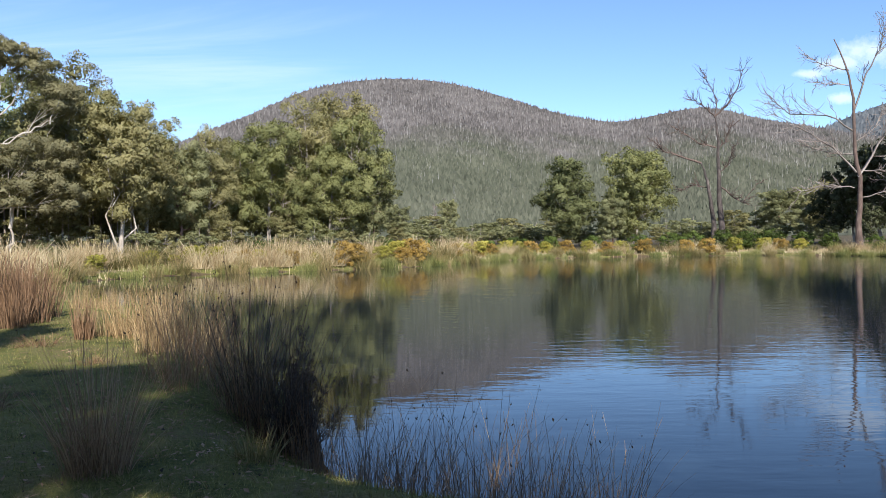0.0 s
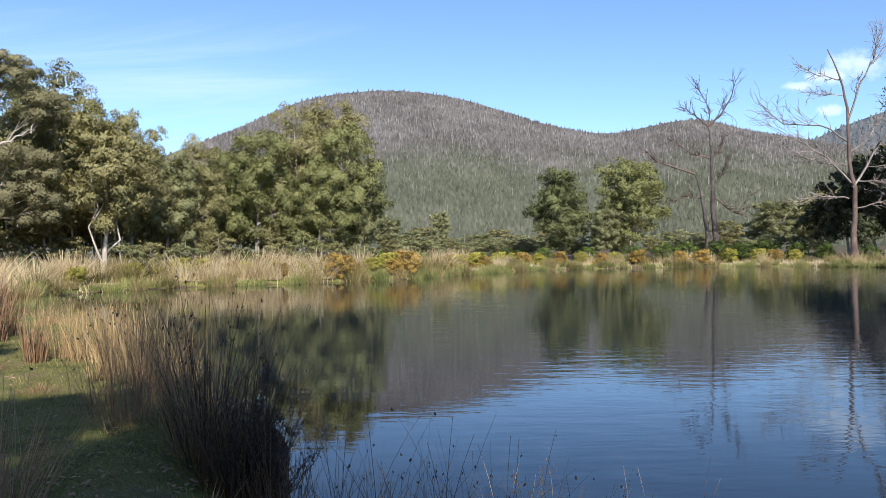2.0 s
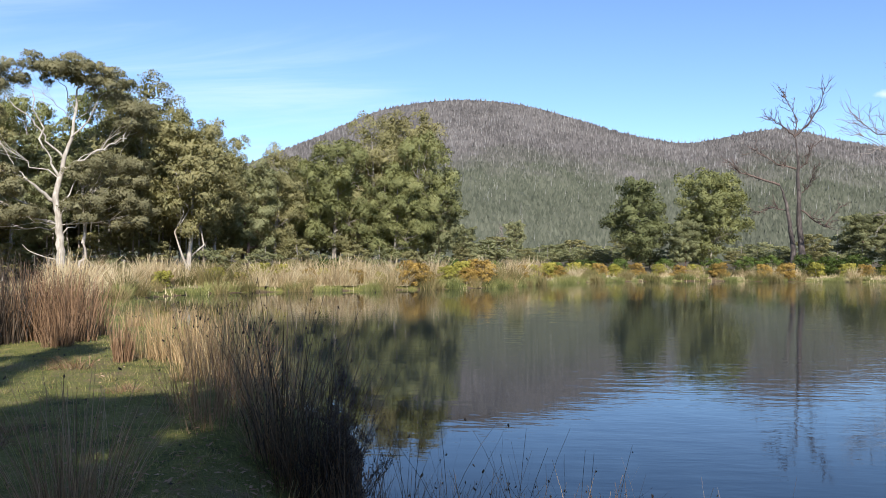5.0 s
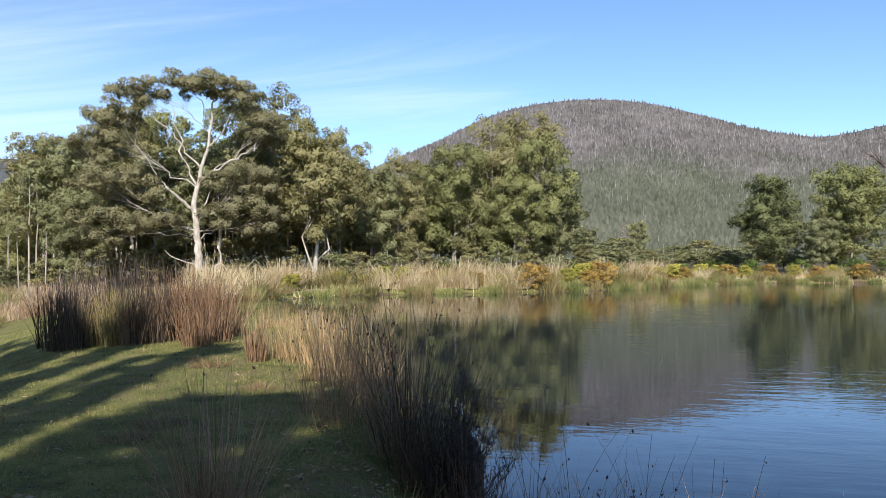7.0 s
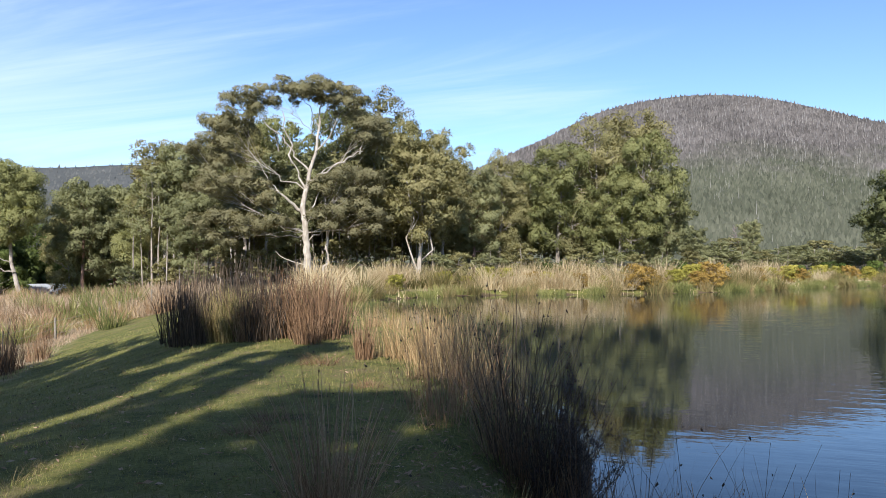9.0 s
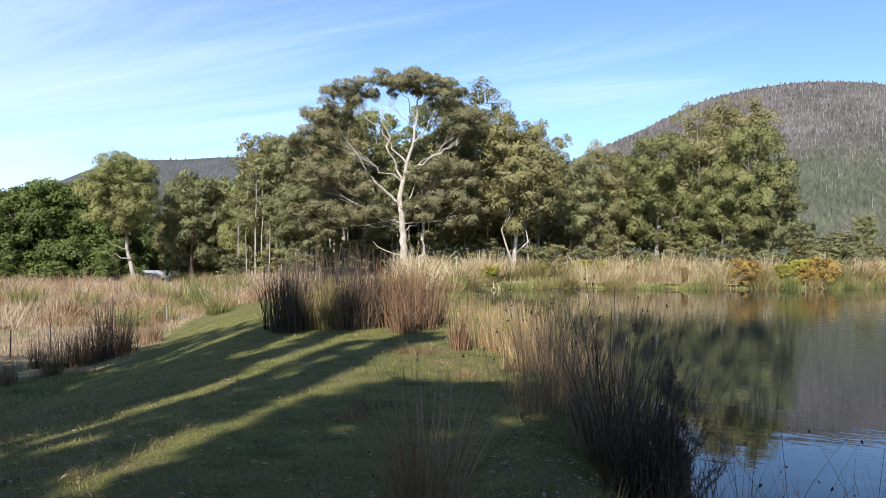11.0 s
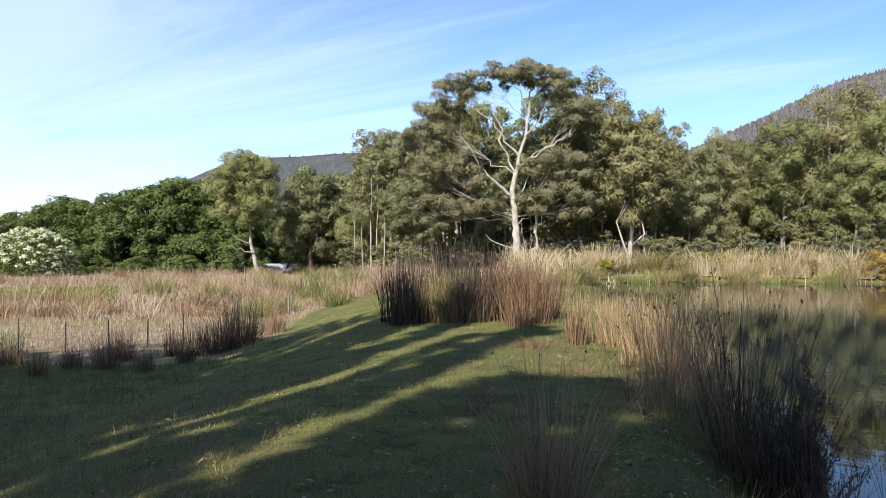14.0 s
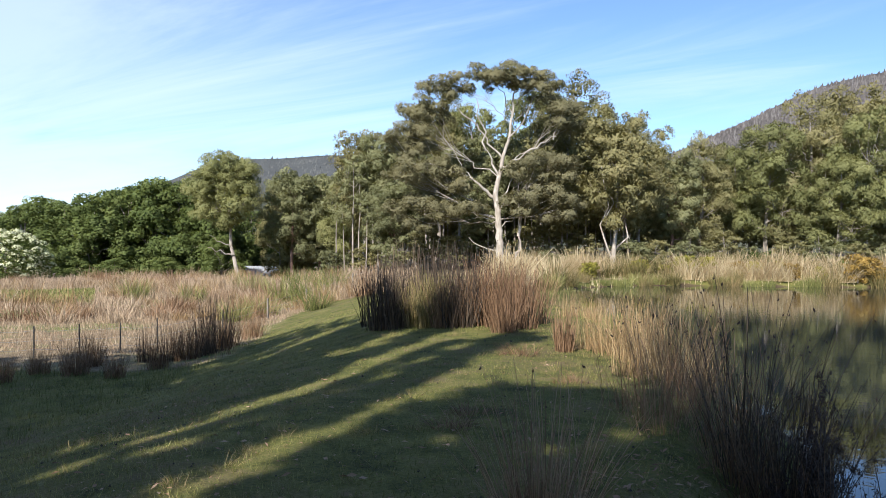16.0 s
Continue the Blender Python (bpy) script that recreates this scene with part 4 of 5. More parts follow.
def limbed_tree(label, seed, trunks, limbs, trunk_mat, limb_mat, twig=1.0):
    """A bare tree from the bends of its trunks and limbs (x across the view, z up), with forked twigs."""
    rng = np.random.default_rng(seed)
    root = thing("dead_tree", label, "dead tree", group="dead trees on the far shore")

    def course(pts, k, y=0.0):
        p = np.array([(x, y * i / max(len(pts) - 1, 1), z) for i, (x, z) in enumerate(pts)], float)
        s = np.linspace(0, len(p) - 1, k)
        q = np.stack([np.interp(s, np.arange(len(p)), p[:, i]) for i in range(3)], 1)
        q[1:-1] += rng.normal(0, 0.07, (k - 2, 3))
        return q

    for pts, r in trunks:
        q = course(pts, 16)
        part("trunk", mesh_of("trunk", *tubes([(q, r * np.linspace(1, 0.16, 16) * (1 + 0.6 * np.exp(-np.linspace(0, 1, 16) * 18)))], 9), trunk_mat, True), root)
    for pts, r in limbs:
        q = course(pts, 10, rng.uniform(-2.5, 2.5))
        paths = [(q, np.linspace(r, 0.038, 10))]
        for _ in range(int(20 * twig)):
            i = rng.integers(2, 10)
            d = q[-1] - q[0]
            L = np.linalg.norm(d) * rng.uniform(0.14, 0.38)
            d = d / np.linalg.norm(d) + rng.normal(0, 0.6, 3) + np.array([0, 0, 0.35])
            d /= np.linalg.norm(d)
            tw = bend(q[i], q[i] + d * L, rng, 5, 0.03, 0.08)
            paths.append((tw, np.linspace(0.050, 0.025, 5)))
            for _ in range(3):
                e = d + rng.normal(0, 0.6, 3)
                e /= np.linalg.norm(e)
                j = rng.integers(1, 5)
                paths.append((bend(tw[j], tw[j] + e * L * rng.uniform(0.3, 0.7), rng, 4, 0.0, 0.08), np.linspace(0.030, 0.017, 4)))
        part("limb", mesh_of("limb", *tubes(paths, 3), limb_mat, True), root, "bare grey limb")
    return root


stand(limbed_tree("leafless charred tree with a forked blackened trunk", 71,
                  [([(0.5, 0), (0.4, 3.5), (0.0, 9.0), (0.0, 14.2), (-0.4, 19.0)], 0.54), ([(-0.7, 0), (-0.6, 3.4), (-1.5, 9.6), (-2.4, 12.2)], 0.48)],
                  [([(-2.4, 12.2), (-5.0, 13.2), (-7.4, 14.0), (-8.8, 15.4)], 0.20), ([(-0.4, 19.0), (1.2, 20.6), (2.6, 22.7), (3.4, 25.5)], 0.19), ([(-0.4, 18.8), (-2.0, 20.6), (-4.0, 21.8)], 0.14), ([(-0.3, 14.4), (-3.0, 15.2), (-5.4, 17.0)], 0.15),
                   ([(0, 14.2), (1.0, 15.4), (1.9, 17.6)], 0.11), ([(-0.4, 19.0), (-0.2, 21.6), (-1.7, 24.6)], 0.10), ([(0.4, 8.6), (2.0, 7.2), (3.2, 6.4), (5.2, 9.0)], 0.15), ([(0.0, 10.5), (1.4, 12.0), (2.0, 14.0)], 0.08), ([(-1.2, 8.4), (-3.4, 9.2), (-5.5, 8.4)], 0.09)],
                  BARK_BURNT, BARK_OLD), 19.3, 122, facing(19.3))
PALE_WOOD = bark("bleached_limb", (0.11, 0.085, 0.075), (0.21, 0.175, 0.155), (0.38, 0.34, 0.315))
stand(limbed_tree("leafless dead gum with red-brown trunk and pale spreading limbs", 72,
                  [([(0, 0), (0, 5.0), (0.1, 10.0), (-0.6, 14.5), (-0.7, 20.5), (-1.3, 24.4), (-3.0, 28.8)], 0.40)],
                  [([(-0.3, 10.6), (-3.2, 14.2), (-6.9, 16.9), (-10.0, 18.8)], 0.20), ([(-0.7, 16.2), (-3.8, 18.5), (-8.4, 18.9), (-10.6, 20.8)], 0.15), ([(-0.6, 8.5), (-3.8, 9.0), (-7.0, 8.2)], 0.10), ([(-0.1, 10.0), (2.4, 14.2), (4.4, 18.0), (7.6, 23.5)], 0.26),
                   ([(-0.6, 18.9), (0.8, 23.5), (2.4, 26.7), (3.2, 29.0)], 0.16), ([(-1.2, 24.4), (-4.2, 25.5), (-6.2, 26.7)], 0.11), ([(-1.2, 22.4), (-5.0, 22.9)], 0.09), ([(0.4, 7.2), (4.0, 8.2), (7.5, 6.8)], 0.11), ([(0.4, 10.8), (3.4, 10.6), (6.4, 8.6)], 0.12),
                   ([(-0.6, 14.6), (1.8, 16.4), (3.0, 19.5)], 0.10), ([(-0.5, 13.0), (-4.0, 13.6), (-7.4, 15.0)], 0.10), ([(3.0, 15.4), (5.4, 15.6), (8.0, 14.0)], 0.10)],
                  BARK_OLD, PALE_WOOD), 27.9, 108, facing(27.9), 0.90)
stand(dead_tree("slim leafless tree with silvery trunk", 73, 25.0, BARK_DEAD, 13, 0.32, 0.5), 30.7, 112, facing(30.7), 0.97)
stand(limbed_tree("small bleached dead tree below the hill", 74, [([(0, 0), (0.2, 3.0), (0, 6.5)], 0.22)], [([(0, 4.0), (1.2, 5.6), (1.6, 7.4)], 0.12), ([(0, 3.4), (-1.2, 5.0), (-1.4, 6.6)], 0.12), ([(0, 5.4), (0.4, 7.6)], 0.1)], PALE_WOOD, PALE_WOOD), 0.05, 165, 0, 1.1)

# dense dark green wattles beyond the meadow
def wattle(seed, H, half, label):
    """A dense tree of rounded puffs of foliage down to the ground."""
    rng = np.random.default_rng(seed)
    root = thing("wattle_tree", label, "tree", group="row of wattles beyond the meadow")
    part("trunk", mesh_of("trunk", *tubes([(np.array([(0, 0, -0.2), (0.1, 0, H * 0.3), (0.1, 0.1, H * 0.6), (0, 0, H * 0.9)]), np.array([0.22, 0.18, 0.12, 0.04]))], 8), BARK_GREY, True), root)
    pts = []
    for k in range(30):
        t = (k + rng.uniform(0, 1)) / 30
        a = k * 2.39996 + rng.normal(0, 0.3)
        w = half * (0.80 - 0.25 * abs(t - 0.35)) * (1 - max(0.0, t - 0.45) ** 1.7 * 2.3) * rng.uniform(0.75, 1.1)
        c = np.array([math.cos(a) * w, math.sin(a) * w, H * (0.06 + 0.80 * t)])
        R = H * rng.uniform(0.10, 0.165)
        part("limb", mesh_of("limb", *tubes([(bend((0.1, 0, H * 0.68 * t), c, rng, 5, 0.03), np.linspace(0.09, 0.03, 5))], 5), BARK_GREY, True), root)
        for _ in range(8):
            v = rng.normal(0, 0.6, 3) + np.array([math.cos(a) * 0.5, math.sin(a) * 0.5, 0.55])
            v /= np.linalg.norm(v)
            r = R * rng.uniform(0.38, 0.66)
            pts.append(clump_points(rng, int(80 * (r / (H * 0.065)) ** 2), c + v * R * 0.8, r, 0.8))
    pts = np.concatenate(pts)
    part("crown", foliage("crown", pts, 0.27, rng, LEAF_WATTLE, 0.1, 0.7, 0.2, 0.85), root)
    return root


W1 = wattle(81, 10.5, 4.0, "dense dark green wattle tree in a row")
W2 = wattle(82, 11.5, 4.4, "tall dense green wattle tree in a row")
stand(W1, -61.7, 104, 0, 1.0)
stand(W2, -55.6, 104, 0, 1.16)
for a, d, g, turn, sc, wd in [(-64.2, 106, W2, 40, 0.80, 1.15), (-66.8, 106, W1, 90, 0.88, 1.2), (-59.4, 104, W2, 130, 0.98, 1.1), (-57.6, 102, W1, 200, 1.10, 1.05), (-53.8, 102, W1, 280, 1.30, 1.0), (-52.2, 101, W2, 330, 1.24, 1.0), (-50.4, 100, W1, 60, 1.28, 0.9), (-60.5, 113, W1, 150, 1.12, 1.2), (-56.6, 113, W2, 240, 1.16, 1.2),
                              (-54.6, 110, W2, 10, 1.25, 1.0), (-51.2, 110, W1, 190, 1.34, 1.0), (-43.6, 116, W1, 100, 1.10, 1.1), (-69.5, 108, W2, 200, 0.8, 1.3), (-63.0, 114, W2, 20, 0.9, 1.3), (-56.4, 96, W2, 70, 0.40, 1.7), (-58.6, 96, W1, 170, 0.40, 1.6), (-53.0, 95, W1, 250, 0.42, 1.5), (-60.2, 96, W2, 300, 0.5, 1.4), (-49.6, 93, W1, 20, 0.62, 1.1), (-47.6, 114, W2, 150, 1.0, 1.0), (-46.0, 116, W1, 260, 1.05, 1.0)]:
    again(g, a, d, turn, sc, wd)
blossom = thing("blossom_bush", "rounded bush covered in cream-white blossom at the meadow's edge", "bush")
rw = np.random.default_rng(83)
part("stem", mesh_of("stem", *tubes([(np.array([(0, 0, -0.1), (0.1, 0, 1.2), (0, 0, 2.6)]), np.array([0.12, 0.09, 0.03]))], 7), BARK_GREY, True), blossom)
green, cream = [], []
for k in range(110):
    t = (k + 0.5) / 110
    w = 3.1 * math.sqrt(max(0.04, 1 - (1.25 * t - 0.28) ** 2)) * rw.uniform(0.8, 1.04)
    c = np.array([math.cos(k * 2.4) * w, math.sin(k * 2.4) * w, 0.3 + 3.9 * t])
    green.append(clump_points(rw, 90, c, 0.55, 0.9))
    if rw.uniform() < 0.55 + 0.6 * t:
        cream.append(clump_points(rw, 60, c * 1.05 + np.array([0, 0, 0.16]), 0.46, 0.8))
green, cream = np.concatenate(green), np.concatenate(cream)
part("crown", foliage("crown", green, 0.2, rw, LEAF_WATTLE, 0.1, 0.6), blossom)
part("blossom", foliage("blossom", cream, 0.17, rw, FLOWER_CREAM, 0.0, 0.8), blossom, "cream blossom")
stand(blossom, -62.7, 84, 0, 0.98, 1.15)

# gums out of view behind the standpoint, placed to shade the dam
S1 = common_gum(91, 21.0, 3.6, BARK_GREY, LEAF_OLIVE, "tall gum tree standing on the dam behind the viewer", low=0.14, clumps=68, per=42, leaf=0.6, group="gums on the near bank")


def up_sun(u, v):
    """Bearing and distance of a place v metres along the shadows' way and u metres across it."""
    a = radians(SUN_AZ - 180)
    x, y = u * math.cos(a) + v * math.sin(a), -u * math.sin(a) + v * math.cos(a)
    return math.degrees(math.atan2(x, y)), math.hypot(x, y)


stand(S1, *up_sun(0.2, -9.0), 20, 0.84, 0.92)
for u, v, turn, sc, wd in [(4.9, -10, 250, 0.76, 0.95), (-12.1, -9.5, 200, 1.12, 1.0), (-18.4, -8.5, 310, 0.88, 1.1), (-25.0, -9, 40, 0.86, 1.15), (-15.0, -5.5, 80, 0.96, 0.95), (-21.5, -5, 120, 0.74, 1.1), (-28, -5, 220, 0.76, 1.1), (-32, -8, 150, 0.84, 1.1), (-39, -7, 10, 0.85, 1.1), (-15, -14, 130, 1.0, 0.75)]:
    again(S1, *up_sun(u, v), turn, sc, wd)
# unseen columns added as shade casters; the gaps between them leave the sun streaks
S2 = gum_tree("gum_tree", "slim dense gum, unseen, added behind the viewer to shape the sun streaks", np.random.default_rng(92), [(0, 0, 0), (0.02, 0, 5.0), (0, 0, 10.0), (0, 0, 15.2)], 0.14,
              [(0, 0, 0.9 + 1.1 * k, 0.62, 0.62, 0.9) for k in range(14)], 150, 0.42, 42, 0.34, BARK_GREY, LEAF_OLIVE, 9, 0.3, "gums on the near bank", 0.9)
stand(S2, *up_sun(-3.1, -9.5), 0, 0.93, 0.92)
for u, v, turn, sc, half in [(-4.66, -9.2, 80, 1.18, 0.60), (-5.42, -10.2, 160, 1.16, 0.32), (-6.8, -9.0, 240, 1.25, 0.70), (-8.5, -9.8, 310, 1.3, 0.85), (-2.2, -11, 30, 1.0, 0.7), (-6.08, -8.6, 100, 0.80, 0.26), (-9.5, -8.0, 200, 1.3, 0.8), (-7.65, -9.4, 20, 1.05, 0.5), (-4.05, -12.5, 140, 0.62, 0.4), (-10.4, -10.5, 20, 1.4, 1.0), (-9.0, -11.5, 120, 1.45, 0.6), (-4.9, -16.5, 70, 1.05, 0.8), (-6.3, -18.0, 190, 1.15, 0.7), (-7.7, -17.0, 280, 1.05, 0.8)]:
    again(S2, *up_sun(u, v), turn, sc, half / sc)
# slim pole-stemmed saplings along the wood's edge
P1 = gum_tree("gum_sapling", "slim pale-stemmed gum sapling at the wood's edge", np.random.default_rng(95), [(0, 0, 0), (0.1, 0, 3.5), (-0.1, 0.1, 6.5), (0.1, 0, 9.0)], 0.085,
              [(0.1, 0, 8.2, 1.2, 1.2, 1.4)], 12, 0.6, 100, 0.2, BARK_GREY, LEAF_GREY, 4, 0.5, "saplings at the wood's edge", 0.9)
stand(P1, -28.9, 62.5, 0, 0.95)
rp = np.random.default_rng(96)
for k in range(40):
    a = -42.0 + 21.0 * (k + rp.uniform(0.1, 0.9)) / 40
    d = 62.5 + 0.045 * (a + 24) ** 2 + rp.uniform(0, 5)
    again(P1, a, d, rp.uniform(0, 360), rp.uniform(0.6, 1.25), 1.0).rotation_euler.x = rp.normal(0, 0.05)
# low growth at the wood's edge
for k, (a, d) in enumerate([(-33.5, 63), (-32, 66), (-28.2, 64), (-26.6, 63), (-24.4, 62), (-21.2, 63), (-19.4, 64), (-17.2, 66), (-15.0, 68), (-13.6, 69), (-11.0, 69), (-9.2, 70), (-7.0, 69), (-5.2, 71), (-35.4, 66), (-37.8, 68), (-39.6, 76), (-41.8, 80)]):
    again(B2 if k % 2 else B1, a, d, 37 * k, 0.19 + 0.03 * (k % 3), 1.5, "low grey-green gum regrowth at the wood's edge")

# ---- rushes, tussocks, shrubs ----


def rush(name, label, seed, n, spread, height, mat, lean=0.25, width=0.006, k=5, curve=0.35, seeds=0, category="rush clump", group="", hvar=0.6, head=0.013, hpow=1.8, apart=False):
    """A clump of stems, with dark seed heads near some tips."""
    rng = np.random.default_rng(seed)
    root = thing(name, label, category, group=group)
    V, F, tip = stems(rng, n, spread, height, lean, width, k, curve, hvar, 0.6, hpow)
    part("tuft", mesh_of("tuft", V, F, mat), root)
    if seeds:
        order = np.argsort(-tip[:, 2])[: int(seeds * 2.2)]
        pick = tip[rng.choice(order, min(seeds, len(order)), replace=False)]
        lump = np.array([(1, 0, 0), (-1, 0, 0), (0, 1, 0), (0, -1, 0), (0, 0, 1.7), (0, 0, -1.7)]) * 0.55
        tri = np.array([(0, 2, 4), (2, 1, 4), (1, 3, 4), (3, 0, 4), (2, 0, 5), (1, 2, 5), (3, 1, 5), (0, 3, 5)])
        pair = np.concatenate([lump, lump * 0.8 + np.array([0.35, 0.2, -0.5])])
        pair_f = np.concatenate([tri, tri + 6])
        drop = np.array([0, 0, 1.0]) * rng.uniform(0.01, 0.06, (len(pick), 1))
        size = head * rng.uniform(0.7, 1.5, len(pick))
        if apart:
            me = mesh_of("seed_head", pair, pair_f, SEED)
            for p, r in zip(pick - drop, size):
                ob = part("seed_head", me, root)
                ob.matrix_basis = pose(*p, rng.uniform(-30, 30), rng.uniform(-30, 30), rng.uniform(0, 360)) @ Matrix.Scale(r, 4)
        else:
            V = ((pick - drop)[:, None] + pair[None] * size[:, None, None]).reshape(-1, 3)
            F = (np.arange(len(pick)) * 12)[:, None, None] + pair_f[None]
            part("seed_head", mesh_of("seed_head", V, F.reshape(-1, 3), SEED), root, "dark brown seed heads")["kind"] = "stuff"
    return root


def set_at(root, x, y, turn=0.0, scale=1.0, wide=None, sink=0.0):
    w = scale if wide is None else wide
    root.matrix_basis = pose(x, y, ground_z(x, y) - sink, 0, 0, turn) @ Matrix.Diagonal((w, w, scale, 1))
    return root


def more(root, x, y, turn=0.0, scale=1.0, wide=None, sink=0.0, label=""):
    ob = copy_thing(root, Matrix())
    if label:
        tagged(ob, label)
    return set_at(ob, x, y, turn, scale, wide, sink)


def polar(az, d):
    p = az_at(az, d)
    return p[0], p[1]


def shrub(name, label, seed, ells, clumps, clump_r, per, leaf, leaf_mat, group="", bark_mat=None):
    return gum_tree(name, label, np.random.default_rng(seed), [(0, 0, 0), (0, 0, ells[0][2] * 0.6), (0, 0, ells[0][2])], 0.03, ells, clumps, clump_r, per, leaf, bark_mat or BARK_GREY, leaf_mat, 5, 0.0, group, 0.8)


# near bank: the dark clump at the water's edge and the straw-coloured ones behind it
NEAR = "rush clumps on the near bank"
dk = rush("rush_clump", "tall dark rush clump with black seed heads by the water", 101, 118, 0.27, 1.66, STEM_DARK, 0.34, 0.0056, 7, 0.35, 18, group=NEAR, hpow=1.9, hvar=0.62, apart=True)
set_at(dk, -1.80, 6.95, 0, 1.0)
more(dk, -2.08, 7.4, 120, 1.03)
more(dk, -1.55, 6.7, 230, 0.86)
more(dk, -1.62, 6.6, 310, 0.66)
rs = rush("rush_clump", "rust-brown rush clump drying on the bank", 102, 70, 0.32, 1.4, STEM_RUST, 0.30, 0.0040, 6, 0.4, 8, group=NEAR, hpow=1.7, hvar=0.72, apart=True)
set_at(rs, -2.35, 7.6, 40, 0.90)
for x, y, tn, sc, wd in [(-2.75, 8.3, 150, 0.98, 0.95), (-1.08, 6.0, 250, 0.70, 0.6), (-1.75, 6.5, 200, 0.62, 0.7), (-2.1, 7.05, 10, 0.70, 0.8), (-2.9, 7.8, 80, 0.86, 1.0), (-1.48, 6.25, 130, 0.55, 0.6), (-1.22, 6.12, 20, 0.66, 0.6)]:
    more(rs, x, y, tn, sc, wd)
fw = rush("rush_clump", "thin brown rush clump with a tangled dry base", 114, 58, 0.38, 1.2, STEM_RUST, 0.36, 0.0038, 6, 0.45, 6, group=NEAR, hpow=1.9, hvar=0.75, apart=True)
set_at(fw, -3.15, 8.15, 0, 0.95)
for x, y, tn, sc in [(-3.45, 8.5, 100, 0.82), (-2.75, 7.4, 210, 0.72), (-3.0, 8.9, 300, 1.0), (-2.5, 8.9, 30, 0.95), (-3.3, 9.6, 160, 0.95)]:
    more(fw, x, y, tn, sc)
st = rush("rush_clump", "pale straw-coloured rush clump on the bank", 103, 190, 0.42, 1.15, STEM_STRAW, 0.30, 0.0055, 6, 0.45, 5, group=NEAR, hvar=0.75, hpow=1.5, apart=True)
set_at(st, -3.6, 10.4, 0, 0.95)
for x, y, tn, sc in [(-4.1, 11.2, 90, 0.92), (-4.6, 11.9, 200, 0.92), (-5.2, 12.3, 20, 0.86), (-5.75, 12.6, 130, 0.72), (-4.9, 13.2, 60, 0.85), (-4.2, 10.5, 310, 0.66), (-3.9, 12.0, 40, 0.9), (-5.4, 13.6, 260, 0.8)]:
    more(st, x, y, tn, sc)
# clump close to the feet, the low one beside the straw patch
set_at(rush("rush_clump", "thin fawn rush clump in the short grass", 104, 400, 0.22, 1.0, STEM_FAWN, 0.40, 0.0034, 6, 0.4, 3, group=NEAR, hvar=0.7, hpow=1.5, apart=True), *polar(-28.8, 4.95), 0, 1.02)
set_at(rush("rush_clump", "small upright dark rush clump in the grass", 105, 260, 0.16, 0.85, STEM_RUST, 0.16, 0.006, 5, 0.2, 6, group=NEAR), *polar(-26.2, 13.4), 0, 0.95)
set_at(rush("rush_clump", "low pale tuft of fine grass", 106, 160, 0.16, 0.34, STEM_MIXED, 0.5, 0.004, 5, 0.5, 0, group=NEAR), *polar(-16.2, 4.9), 0, 1.0)
br = rush("dry_tuft", "withered brown tuft lying in the grass", 107, 150, 0.22, 0.22, STEM_RUST, 1.3, 0.004, 5, 0.7, 0, "grass tuft", NEAR)
set_at(br, *polar(-34.2, 7.9))
more(br, *polar(-33.0, 8.6), 80, 0.9)
more(br, *polar(-29.2, 13.0), 140, 1.3)
more(br, *polar(-26.0, 10.5), 30, 0.9)
# thin reeds standing in the water before the feet
sp = rush("reed_clump", "sparse thin reeds with seed heads leaning over the water", 108, 40, 0.42, 1.28, STEM_DARK, 0.50, 0.0032, 6, 0.5, 9, "reed clump", "reeds at the water's edge", head=0.011, apart=True)
set_at(sp, -0.55, 5.55, 0, 0.98)
more(sp, -0.05, 5.3, 100, 1.0)
more(sp, 0.35, 5.15, 200, 0.92)
more(sp, -0.95, 6.0, 290, 0.92)
sb = rush("reed_clump", "dense straw-coloured reeds at the water's edge", 109, 150, 0.36, 1.0, STEM_FAWN, 0.50, 0.0032, 6, 0.45, 6, "reed clump", "reeds at the water's edge", head=0.009, apart=True)
set_at(sb, -0.25, 4.95, 0, 0.95)
more(sb, 0.25, 4.75, 120, 0.95)
more(sb, 0.75, 4.7, 220, 1.0)
more(sb, 1.2, 4.6, 320, 0.98)
more(sb, -0.6, 5.2, 60, 0.8)
heath = thing("heath_shrub", "dense blackish twiggy shrub among the rushes", "shrub")
rh = np.random.default_rng(110)
twig, tuft_p = [], []
for k in range(52):
    a, q = rh.uniform(0, 6.28), rh.uniform(0.15, 1)
    tip = np.array([math.cos(a) * 0.42 * q + 0.12, math.sin(a) * 0.42 * q - 0.05, rh.uniform(0.35, 0.95) * (1.12 - 0.45 * q)])
    way = bend((math.cos(a) * 0.06, math.sin(a) * 0.06, -0.03), tip, rh, 7, 0.05, 0.05)
    twig.append((way, np.linspace(0.007, 0.0025, 7)))
    for j in range(2, 7):
        for _ in range(3):
            d = rh.normal(0, 0.05, 3) + np.array([0, 0, 0.05])
            p = way[j] + d
            twig.append((np.array([way[j], way[j] + d * 0.5, p]), np.array([0.003, 0.002, 0.0015])))
            for m in range(10):
                tuft_p.append(way[j] + d * rh.uniform(0.2, 1.15) + rh.normal(0, 0.009, 3))
part("twig", mesh_of("twig", *tubes(twig, 3), BARK_BURNT), heath)
part("foliage", mesh_of("foliage", *leaves(np.array(tuft_p), 0.026, rh, -0.6, 0.28), LEAF_HEATH), heath)
set_at(heath, -1.42, 6.55, 0, 1.28, 0.95)
